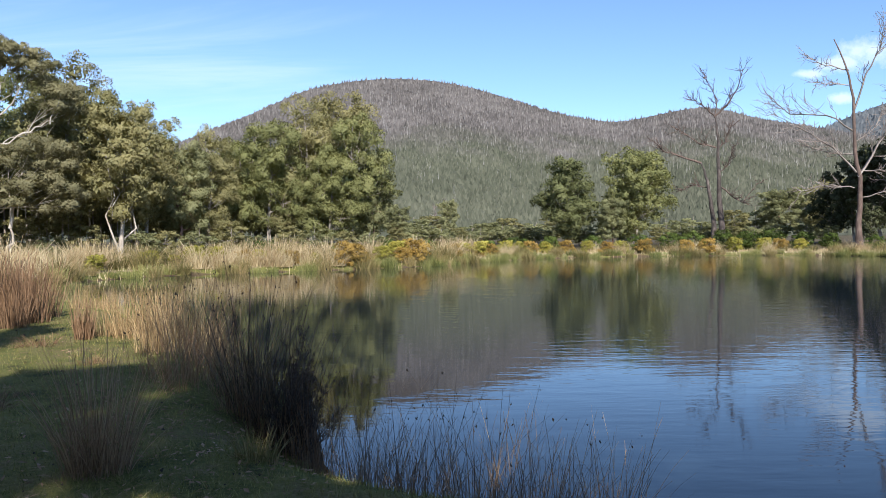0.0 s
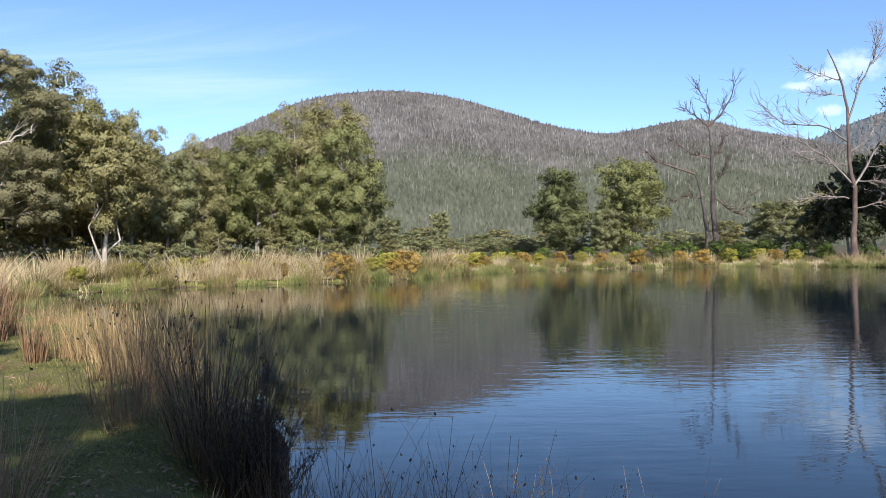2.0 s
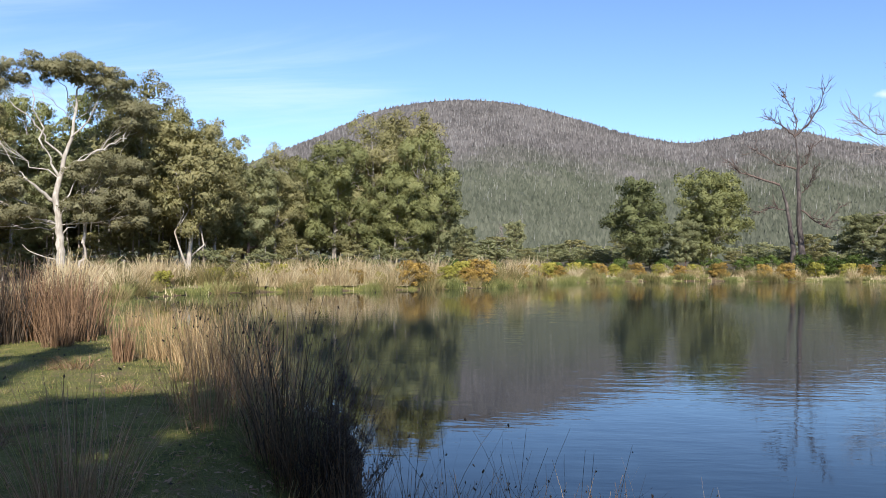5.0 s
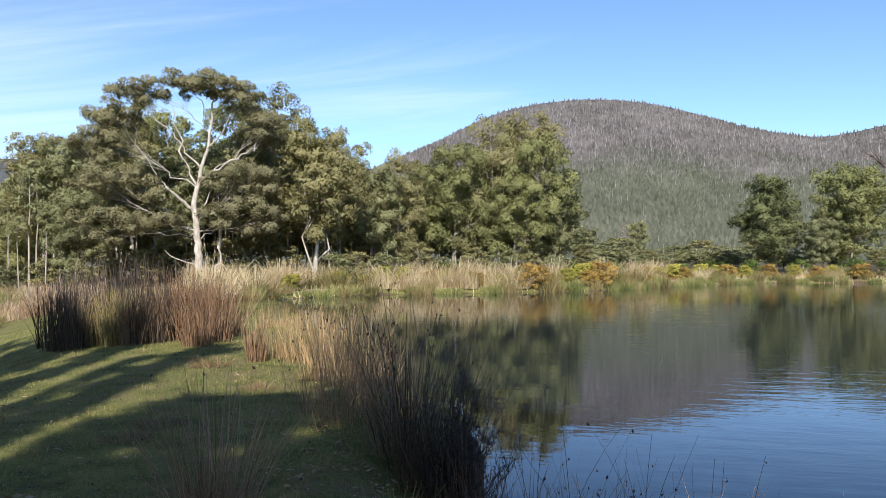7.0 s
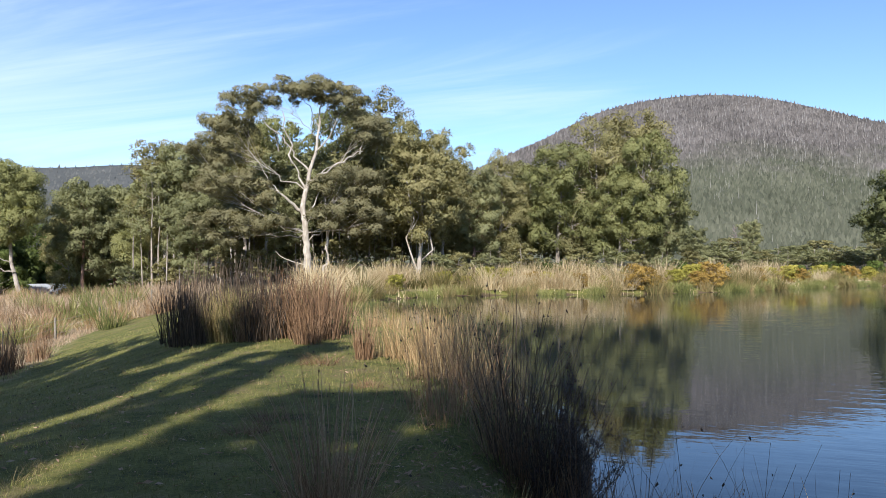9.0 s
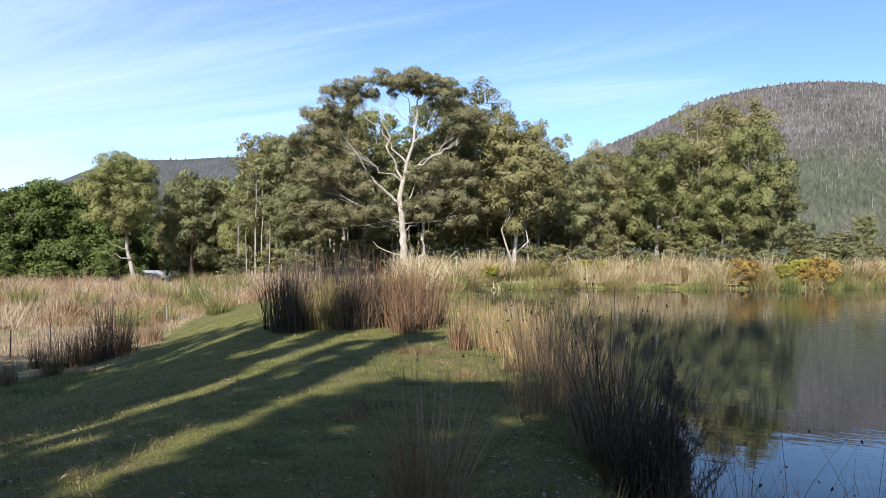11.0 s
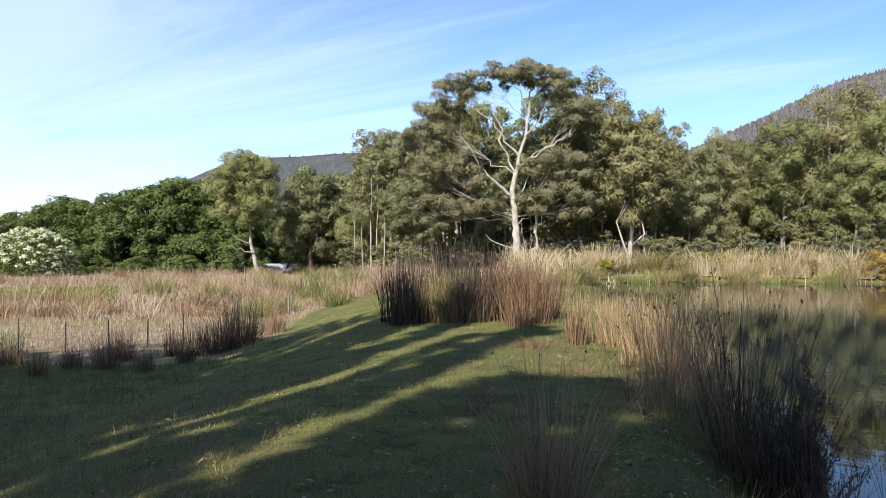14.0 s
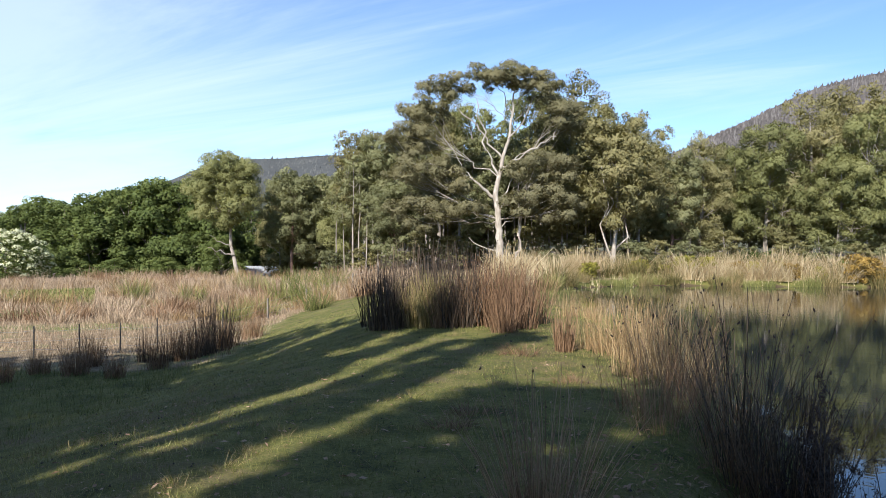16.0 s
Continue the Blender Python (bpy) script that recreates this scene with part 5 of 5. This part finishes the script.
# clumps on the dam's crest, further off
cr = rush("rush_clump", "tall dark brown rush clump on the dam crest", 111, 180, 0.46, 1.8, STEM_DARK, 0.20, 0.0085, 5, 0.35, 20, group="rush clumps along the dam", hpow=1.2)
set_at(cr, *polar(-38.4, 19.6), 0, 0.98)
for a, d, tn, sc in [(-37.4, 19.0, 90, 0.84), (-36.4, 20.2, 170, 1.14), (-33.2, 17.6, 250, 0.92), (-34.2, 19.4, 20, 1.06), (-38.9, 21.0, 60, 0.95), (-32.6, 19.0, 140, 1.04), (-35.4, 20.6, 300, 1.05), (-37.8, 21.4, 200, 1.0)]:
    more(cr, *polar(a, d), tn, sc)
gc = rush("rush_clump", "green-stemmed rush clump on the dam crest", 112, 330, 0.36, 1.5, STEM_MIXED, 0.22, 0.0085, 5, 0.3, 4, group="rush clumps along the dam", hpow=1.3)
set_at(gc, *polar(-35.2, 18.2), 0, 0.90)
more(gc, *polar(-36.2, 18.9), 70, 0.82)
ru = rush("rush_clump", "faded rust-brown rush clump on the dam crest", 113, 240, 0.46, 1.5, STEM_RUST, 0.27, 0.0085, 5, 0.4, 12, group="rush clumps along the dam", hpow=1.3)
set_at(ru, *polar(-30.6, 17.6))
for a, d, tn, sc in [(-29.3, 17.2, 80, 0.96), (-28.4, 18.4, 160, 0.92), (-31.7, 18.2, 240, 1.02), (-30.2, 16.4, 300, 0.6), (-31.2, 19.2, 30, 1.08), (-29.8, 18.8, 200, 1.0), (-34.0, 17.8, 120, 0.86)]:
    more(ru, *polar(a, d), tn, sc)
# dark clumps along the foot of the dam
for a, d, tn, sc in [(-49.8, 25.0, 0, 0.92), (-50.6, 24.4, 50, 0.75), (-51.6, 24.0, 100, 0.72), (-52.6, 24.2, 150, 0.6), (-47.4, 28.0, 200, 0.66), (-49.0, 26.0, 250, 0.7), (-54.2, 24.5, 20, 0.55), (-57.4, 24.0, 70, 0.62), (-58.4, 22.5, 120, 0.66), (-60.5, 23.0, 10, 0.5), (-56.0, 21.5, 200, 0.45), (-62.5, 22.0, 300, 0.5), (-53.4, 22.6, 240, 0.5), (-64, 24, 30, 0.6)]:
    more(cr if tn in (0, 50, 150, 20) else ru, *polar(a, d), tn, sc * 1.1, sc * 1.1, label="dark brown rush clump at the foot of the dam")

# tussocks and shrubs along the far bank
BANK = "tussocks along the far bank"
ta = rush("grass_tussock", "tall straw-coloured grass tussock on the bank", 121, 230, 0.5, 1.4, STEM_BANK, 0.5, 0.013, 3, 0.5, 0, "grass tussock", BANK)
tb = rush("grass_tussock", "pale drooping grass tussock on the bank", 122, 230, 0.55, 1.25, STEM_BANK, 0.75, 0.013, 3, 0.6, 0, "grass tussock", BANK)
tc = rush("grass_tussock", "yellow-green grass tussock at the waterline", 123, 230, 0.5, 0.8, STEM_GREEN, 0.5, 0.013, 3, 0.45, 0, "grass tussock", BANK)
td = rush("grass_tussock", "half-green drying grass tussock on the bank", 124, 230, 0.5, 1.15, STEM_MIXED, 0.55, 0.013, 3, 0.5, 0, "grass tussock", BANK)
so = shrub("shrub", "orange-leaved shrub on the bank", 125, [(0, 0, 0.75, 0.9, 0.85, 0.75), (-0.5, 0, 0.4, 0.6, 0.6, 0.4), (0.55, 0, 0.4, 0.6, 0.6, 0.4)], 28, 0.36, 110, 0.105, LEAF_ORANGE, "shrubs along the far bank")
sy = shrub("shrub", "yellow-green shrub on the bank", 126, [(0, 0, 0.7, 0.8, 0.75, 0.72), (0.4, 0, 0.35, 0.6, 0.6, 0.35)], 26, 0.36, 110, 0.105, LEAF_YELLOW, "shrubs along the far bank")
sg = shrub("shrub", "rounded green shrub on the bank", 127, [(0, 0, 0.75, 0.95, 0.85, 0.75), (-0.4, 0, 0.35, 0.7, 0.6, 0.35)], 28, 0.38, 100, 0.11, LEAF_SHRUB, "shrubs along the far bank")
set_at(so, *polar(-7.0, 61.8), 0, 1.2)
set_at(sy, *polar(-3.3, 67.5), 0, 1.15)
set_at(sg, *polar(-12.7, 63.0), 0, 1.25)
for a, d, tn, sc in [(-2.0, 67.3, 60, 1.3), (-6.2, 62.6, 120, 1.0), (-14.2, 60.2, 200, 0.75), (3.4, 84, 30, 0.9), (6.4, 94, 90, 1.0), (9.0, 98, 140, 1.05), (14.4, 101, 210, 1.1), (18.6, 104, 260, 1.2), (0.8, 77, 300, 0.9), (11.8, 100, 10, 0.9), (2.2, 84, 200, 0.8), (17.2, 104, 80, 1.0), (23.2, 110, 40, 1.0), (-10.8, 61.0, 80, 0.7), (-2.9, 66.2, 10, 0.8)]:
    more(so, *polar(a, d), tn, sc)
for a, d, tn, sc in [(-16.2, 59.0, 0, 0.95), (-17.6, 60.5, 30, 1.0), (-13.0, 60.6, 260, 0.8), (-18.8, 58.2, 190, 0.6), (-4.4, 65.0, 70, 0.9), (-9.2, 61.6, 120, 0.6), (-20.6, 57.6, 80, 0.8), (-11.6, 61.4, 150, 0.8), (1.6, 82, 200, 1.0), (4.6, 92, 20, 1.1), (7.4, 97, 100, 1.0), (12.8, 101, 180, 1.0), (20.4, 107, 240, 1.2), (-24.0, 53.0, 40, 0.7), (2.8, 84, 10, 1.1), (5.6, 94, 130, 1.0), (22.2, 110, 20, 1.1), (10.4, 101, 70, 1.0), (24.4, 112, 70, 1.0)]:
    more(sy, *polar(a, d), tn, sc)
for a, d, tn, sc in [(-7.8, 63.5, 60, 0.9), (5.2, 97, 0, 1.3), (6.0, 99, 40, 1.2), (7.8, 100, 90, 1.4), (14.0, 105, 130, 1.5), (16.2, 107, 180, 1.6), (17.6, 110, 220, 1.7), (19.6, 112, 260, 1.8), (21.2, 113, 310, 1.7), (22.6, 114, 350, 1.8), (24.6, 115, 30, 1.5), (26.2, 115, 70, 1.4), (3.4, 92, 100, 1.1), (0.6, 84, 0, 1.0), (-1.0, 78, 60, 1.2), (28.8, 112, 20, 1.2), (-4.2, 72, 100, 1.3), (10.8, 106, 50, 1.4), (31.5, 112, 60, 1.0)]:
    more(sg, *polar(a, d), tn, sc)


def along_shore(rng, a, b, n, lo, hi):
    """Places set back lo to hi metres from the far shore, between the bearings a and b."""
    far = np.array([p for p in SHORE if math.hypot(*p) > 40])
    seg = np.linalg.norm(np.diff(far, axis=0), axis=1)
    cum = np.concatenate([[0], np.cumsum(seg)])
    out = []
    while len(out) < n:
        q = rng.uniform(0, cum[-1])
        i = min(int(np.searchsorted(cum, q, "right")) - 1, len(seg) - 1)
        t = (far[i + 1] - far[i]) / seg[i]
        p = far[i] + t * (q - cum[i]) + np.array([-t[1], t[0]]) * rng.uniform(lo, hi)
        if a < math.degrees(math.atan2(p[0], p[1])) < b:
            out.append((p[0], p[1]))
    return out


rb = np.random.default_rng(130)
set_at(ta, *polar(-12.4, 60.4), 0, 1.5)
set_at(tb, *polar(-9.8, 61.0), 0, 1.4)
set_at(td, *polar(-18.2, 58.5), 0, 1.0)
set_at(tc, *polar(-10.0, 59.0), 0, 0.8)
for x, y in along_shore(rb, -31, 2, 125, 1.0, 6.5):
    more([ta, ta, tb, td][rb.integers(0, 4)], x, y, rb.uniform(0, 360), rb.uniform(0.95, 1.8))
for x, y in along_shore(rb, 2, 36, 62, 1.2, 8.0):
    more([ta, tb, td, td][rb.integers(0, 4)], x, y, rb.uniform(0, 360), rb.uniform(0.8, 1.4))
for x, y in along_shore(rb, -31, 36, 175, -0.5, 1.2):
    more([tc, tc, td][rb.integers(0, 3)], x, y, rb.uniform(0, 360), rb.uniform(0.65, 1.25))
# green rushes in the shallows behind the dam
gr = rush("rush_clump", "thin green rushes standing in the shallows", 131, 130, 0.8, 0.62, STEM_GREEN, 0.25, 0.010, 4, 0.3, 0, group="green rushes in the shallows")
set_at(gr, -9.5, 23.0)
for i in range(52):
    t = rb.uniform(0, 1)
    x, y = -7.0 - 12.5 * t + rb.uniform(-0.6, 2.0), 19.5 + 20 * t + rb.uniform(-1.5, 1.5)
    more(gr, x, y, rb.uniform(0, 360), rb.uniform(0.7, 1.1))
for i in range(4):
    more(st, *polar(rb.uniform(-27.5, -23), rb.uniform(19, 26)), rb.uniform(0, 360), rb.uniform(0.5, 0.8))

# meadow: dry tussocks, green ones, long grass
me_ = rush("grass_tussock", "dry pinkish-brown meadow tussock", 141, 190, 0.6, 0.95, STEM_MEADOW, 0.7, 0.02, 3, 0.55, 0, "grass tussock", "meadow tussocks")
mg = rush("grass_tussock", "green rush tussock in the meadow", 142, 260, 0.6, 1.05, STEM_GREEN, 0.5, 0.012, 3, 0.45, 0, "grass tussock", "meadow tussocks")
mr = rush("grass_tussock", "dark rust-brown meadow tussock", 143, 190, 0.6, 0.95, STEM_RUST, 0.6, 0.02, 3, 0.5, 0, "grass tussock", "meadow tussocks")
set_at(mr, *polar(-52, 41))
set_at(me_, *polar(-50, 45))
set_at(mg, *polar(-45.4, 46.0), 0, 1.6)
for a, d, sc in [(-43.6, 44.0, 1.25), (-48.6, 36.0, 0.85), (-47.6, 56, 1.3), (-44.4, 58, 1.3), (-46.8, 38.5, 0.9), (-42.2, 50, 1.2), (-51.4, 47, 1.0), (-55.0, 52, 1.1), (-43.0, 37.0, 0.8)]:
    more(mg, *polar(a, d), rb.uniform(0, 360), sc * 1.25)


def tussock_field(name, label, spots, mat, seed):
    """Many meadow tussocks in one mesh."""
    rng = np.random.default_rng(seed)
    Vs, Fs, base = [], [], 0
    for x, y, sc in spots:
        V, F, _ = stems(rng, 130, 0.6 * sc, 0.95 * sc, 0.62, 0.015, 3, 0.55, 0.65)
        Vs.append(V + np.array([x, y, ground_z(x, y)]))
        Fs.append(F + base)
        base += len(V)
    tagged(new(name, mesh_of(name, np.concatenate(Vs), np.concatenate(Fs), mat)), label, "grass", kind="stuff")


spots = []
for i in range(330):
    a, d = rb.uniform(-68, -37.5), 37 + 48 * rb.uniform(0, 1) ** 0.8
    if a < -57 and 50 < d < 64:
        continue
    spots.append((*polar(a, d), rb.choice([0.55, 0.8, 1.0, 1.25, 1.5])))
tussock_field("meadow_tussocks", "dry pinkish-brown tussock grass across the meadow", spots[0::2], STEM_MEADOW, 145)
tussock_field("pale_tussocks", "pale straw tussock grass across the meadow", spots[1::4], STEM_STRAW, 146)
tussock_field("rusty_tussocks", "rust-brown tussock grass across the meadow", spots[3::4], STEM_RUST, 147)


def grass_stuff(name, label, mat, rng, az0, az1, d0, d1, n, h, width, keep, power=1.0, lean=0.6):
    """Single blades over a stretch of ground."""
    d = d0 + (d1 - d0) * rng.uniform(0, 1, n) ** power
    a = np.radians(rng.uniform(az0, az1, n))
    x, y = d * np.sin(a), d * np.cos(a)
    z, mdw, wo, mu, s = lay(x, y)
    ok = keep(s, mdw, wo, x, y, rng)
    x, y, z, d = x[ok], y[ok], z[ok], d[ok]
    n = len(x)
    f, l = rng.uniform(0, 6.28, n), rng.uniform(0, 6.28, n)
    hh, w = h * rng.uniform(0.4, 1.3, n), width * (0.6 + d / (d0 + d1))
    p = np.stack([x, y, z - 0.01], 1)
    side = np.stack([np.cos(f), np.sin(f), 0 * f], 1) * w[:, None]
    tip = p + np.stack([np.cos(l) * hh * lean * rng.uniform(0, 1, n), np.sin(l) * hh * lean * rng.uniform(0, 1, n), hh], 1)
    V = np.stack([p - side, p + side, tip], 1).reshape(-1, 3)
    return tagged(new(name, mesh_of(name, V, np.arange(3 * n).reshape(-1, 3), mat)), label, "grass", kind="stuff")


rg = np.random.default_rng(150)
grass_stuff("turf", "short green turf on the dam with bare patches", TURF, rg, -75, 25, 1.4, 30, 170000, 0.055, 0.004,
            lambda s, m, w, x, y, r: (s > 0.25) & (m < 0.55), 1.15, 0.9)
grass_stuff("meadow_grass", "long dry grass of the meadow", STEM_MEADOW, rg, -72, -36, 37, 92, 80000, 0.36, 0.014,
            lambda s, m, w, x, y, r: (m > 0.45) & ~((np.degrees(np.arctan2(x, y)) < -57.5) & (np.abs(np.hypot(x, y) - 56) < 8)) & (r.uniform(0, 1, len(x)) < np.clip((np.hypot(x, y) - 20 - 6 * (y < 13)) / 9, 0.10, 1)), 0.75)
grass_stuff("field_edge_grass", "short dry grass along the fence", STEM_MEADOW, rg, -72, -38, 19, 39, 26000, 0.17, 0.009,
            lambda s, m, w, x, y, r: (m > 0.45) & (r.uniform(0, 1, len(x)) < np.clip((np.hypot(x, y) - 20 - 6 * (y < 13)) / 9, 0.10, 1)), 0.75)
grass_stuff("bank_grass", "yellow-green long grass on the far bank", STEM_BANK, rg, -34, 38, 42, 118, 50000, 0.5, 0.022,
            lambda s, m, w, x, y, r: (s > 0.0) & (s < 9), 0.7)
grass_stuff("fence_grass", "green grass along the fence", STEM_GREEN, rg, -74, -44, 12, 40, 30000, 0.17, 0.007,
            lambda s, m, w, x, y, r: (s > 10.5) & (m < 0.6), 0.8)
grass_stuff("green_patch", "patch of fresh green grass in the meadow", STEM_GREEN, rg, -70, -57.5, 48, 64, 14000, 0.16, 0.03,
            lambda s, m, w, x, y, r: (m > 0.3), 0.9)
# taller tufts and dark crumbs scattered through the turf
Vs, Fs, base = [], [], 0
for i in range(560):
    d, a = 3.0 + 17 * rg.uniform(0, 1) ** 1.4, rg.uniform(-66, -8)
    x, y = polar(a, d)
    zz, mm, _, _, ss = (float(q[0]) for q in lay(np.array([x]), np.array([y])))
    if ss < 0.3 or mm > 0.5:
        continue
    V, F, _ = stems(rg, int(rg.integers(14, 40)), 0.09, rg.uniform(0.07, 0.16), 1.2, 0.0022 + 0.00012 * d, 3, 0.5, 0.6)
    Vs.append(V + np.array([x, y, zz]))
    Fs.append(F + base)
    base += len(V)
tagged(new("turf_tufts", mesh_of("turf_tufts", np.concatenate(Vs), np.concatenate(Fs), STEM_MIXED)), "small coarse grass tufts in the turf", "grass", kind="stuff")
n = 420
aa, dd = np.radians(rg.uniform(-66, -12, n)), 3.4 + 15 * rg.uniform(0, 1, n) ** 1.2
cx_, cy_ = dd * np.sin(aa), dd * np.cos(aa)
cz_, cm_, _, _, cs_ = lay(cx_, cy_)
keep = (cs_ > 0.3) & (cm_ < 0.6)
c = np.stack([cx_, cy_, cz_ + 0.012], 1)[keep]
r = rg.uniform(0.004, 0.014, len(c)) * (0.6 + dd[keep] / 14)
octa = np.array([(1, 0, 0), (0, 1, 0), (-1, 0, 0), (0, -1, 0), (0, 0, 0.8), (0, 0, -0.6)])
V = (c[:, None] + octa[None] * r[:, None, None] * rg.uniform(0.6, 1.4, (len(c), 6, 1))).reshape(-1, 3)
F = (np.arange(len(c)) * 6)[:, None, None] + np.array([(0, 1, 4), (1, 2, 4), (2, 3, 4), (3, 0, 4), (1, 0, 5), (2, 1, 5), (3, 2, 5), (0, 3, 5)])[None]
tagged(new("droppings", mesh_of("droppings", V, F.reshape(-1, 3), SEED)), "dark crumbs and droppings scattered on the turf", "droppings", kind="stuff")
# fallen gum leaves
n = 2400
aa, dd = np.radians(rg.uniform(-60, -10, n)), 3.4 + 11.0 * rg.uniform(0, 1, n) ** 1.4
aa[:420], dd[:420] = np.radians(rg.normal(-20, 5.0, 420)), rg.normal(6.3, 0.9, 420)
lx, ly = dd * np.sin(aa), dd * np.cos(aa)
lz, lm, lw, lmu, ls = lay(lx, ly)
ok = ls > 0.25
c = np.stack([lx, ly, lz + 0.022], 1)[ok]
n = len(c)
d = np.stack([np.cos(t := rg.uniform(0, 6.28, n)), np.sin(t), rg.normal(0, 0.22, n)], 1)
sd = np.stack([-np.sin(t), np.cos(t), rg.normal(0, 0.3, n)], 1)
ln = (0.014 + 0.030 * rg.uniform(0, 1, n) ** 2)[:, None]
V = np.stack([c - d * ln, c + sd * ln * 0.36 + np.array([0, 0, 0.004]), c + d * ln, c - sd * ln * 0.36 + np.array([0, 0, 0.004])], 1).reshape(-1, 3)
tagged(new("fallen_leaves", mesh_of("fallen_leaves", V, np.arange(4 * n).reshape(-1, 4), LITTER)), "curled brown gum leaves fallen on the grass", "leaf litter", kind="stuff")

# ---- fence and house ----
FENCE = [(-67.0, 27.0), (-63.5, 26.0), (-60.8, 26.0), (-58.2, 26.6), (-55.8, 26.8), (-53.5, 26.6), (-49.4, 31.0), (-46.4, 36.5), (-43.8, 41.5), (-42.6, 44.0), (-40.6, 48.0), (-38.8, 53.0)]


def fence():
    root = thing("fence", "low wire fence with thin posts across the meadow", "fence")
    tops = []
    for i, (a, d) in enumerate(FENCE):
        x, y = polar(a, d)
        z = ground_z(x, y)
        bm = bmesh.new()
        steel = i < 7
        h, r = (1.05 if i in (1, 5) else 0.92), (0.022 if steel else 0.045)
        bmesh.ops.create_cone(bm, cap_ends=True, segments=7, radius1=r * 1.1, radius2=r * 0.9, depth=h + 0.3)
        bmesh.ops.translate(bm, verts=bm.verts, vec=(0, 0, (h - 0.3) / 2))
        me = bpy.data.meshes.new("post")
        bm.to_mesh(me)
        bm.free()
        me.materials.append(STEEL_POST if steel else POST_WOOD)
        ob = part("post", me, root, "dark steel post" if steel else "weathered grey wooden post")
        ob.matrix_basis = pose(x, y, z, random.uniform(-2, 2), random.uniform(-2, 2), 0)
        tops.append((x, y, z))
    for hgt in (0.25, 0.5, 0.78):
        pts = []
        for (xa, ya, za), (xb, yb, zb) in zip(tops[:-1], tops[1:]):
            for q in np.linspace(0, 1, 5)[:-1]:
                pts.append((xa + (xb - xa) * q, ya + (yb - ya) * q, za + (zb - za) * q + hgt - 0.04 * math.sin(math.pi * q)))
        part("wire", mesh_of("wire", *tubes([(np.array(pts), np.full(len(pts), 0.004))], 4), WIRE), root)


fence()

WALL_PAINT = plain("pale_weatherboard", (0.55, 0.54, 0.50), (0.70, 0.69, 0.66), 2.0, 0.7)
ROOF_IRON = plain("grey_roof_iron", (0.26, 0.28, 0.31), (0.36, 0.38, 0.41), 1.2, 0.75, 0.05, 0.0)
DARK_GLASS = plain("dark_window_glass", (0.01, 0.012, 0.015), (0.03, 0.035, 0.04), 1.0, 0.08, 0.0)


def box(name, size, at, mat, parent, label="", bevel=0.02):
    bm = bmesh.new()
    bmesh.ops.create_cube(bm, size=1.0)
    bmesh.ops.scale(bm, verts=bm.verts, vec=size)
    bmesh.ops.bevel(bm, geom=bm.edges[:], offset=bevel, segments=1, affect="EDGES")
    bmesh.ops.translate(bm, verts=bm.verts, vec=at)
    me = bpy.data.meshes.new(name)
    bm.to_mesh(me)
    bm.free()
    me.materials.append(mat)
    return part(name, me, parent, label)


def house():
    x, y = polar(-46.9, 99)
    root = thing("house", "low pale weatherboard house with a grey iron roof", "house", (x, y, ground_z(x, y)))
    root.rotation_euler = (0, 0, radians(47 + 14))
    box("wall", (9.0, 6.0, 2.4), (0, 0, 1.2), WALL_PAINT, root)
    bm = bmesh.new()
    L, Wd, h0, h1 = 5.0, 3.5, 2.35, 3.6
    ridge = [bm.verts.new((sx * (L - 1.6), 0, h1)) for sx in (-1, 1)]
    low = [bm.verts.new((sx * L, sy * Wd, h0)) for sx, sy in ((-1, -1), (1, -1), (1, 1), (-1, 1))]
    bm.faces.new((low[0], low[1], ridge[1], ridge[0]))
    bm.faces.new((low[2], low[3], ridge[0], ridge[1]))
    bm.faces.new((low[1], low[2], ridge[1]))
    bm.faces.new((low[3], low[0], ridge[0]))
    bm.faces.new(low[::-1])
    me = bpy.data.meshes.new("roof")
    bm.to_mesh(me)
    bm.free()
    me.materials.append(ROOF_IRON)
    part("roof", me, root, "grey corrugated iron roof")
    for wx in (-3.2, -0.9, 3.2):
        w = box("window", (1.5, 0.12, 1.1), (wx, -3.03, 1.45), WALL_PAINT, root, "white-framed window")
        box("pane", (1.3, 0.04, 0.9), (wx, -3.11, 1.45), DARK_GLASS, w, "dark glass", 0.005)
    box("door", (0.95, 0.1, 2.0), (1.2, -3.04, 1.02), POST_WOOD, root)


house()
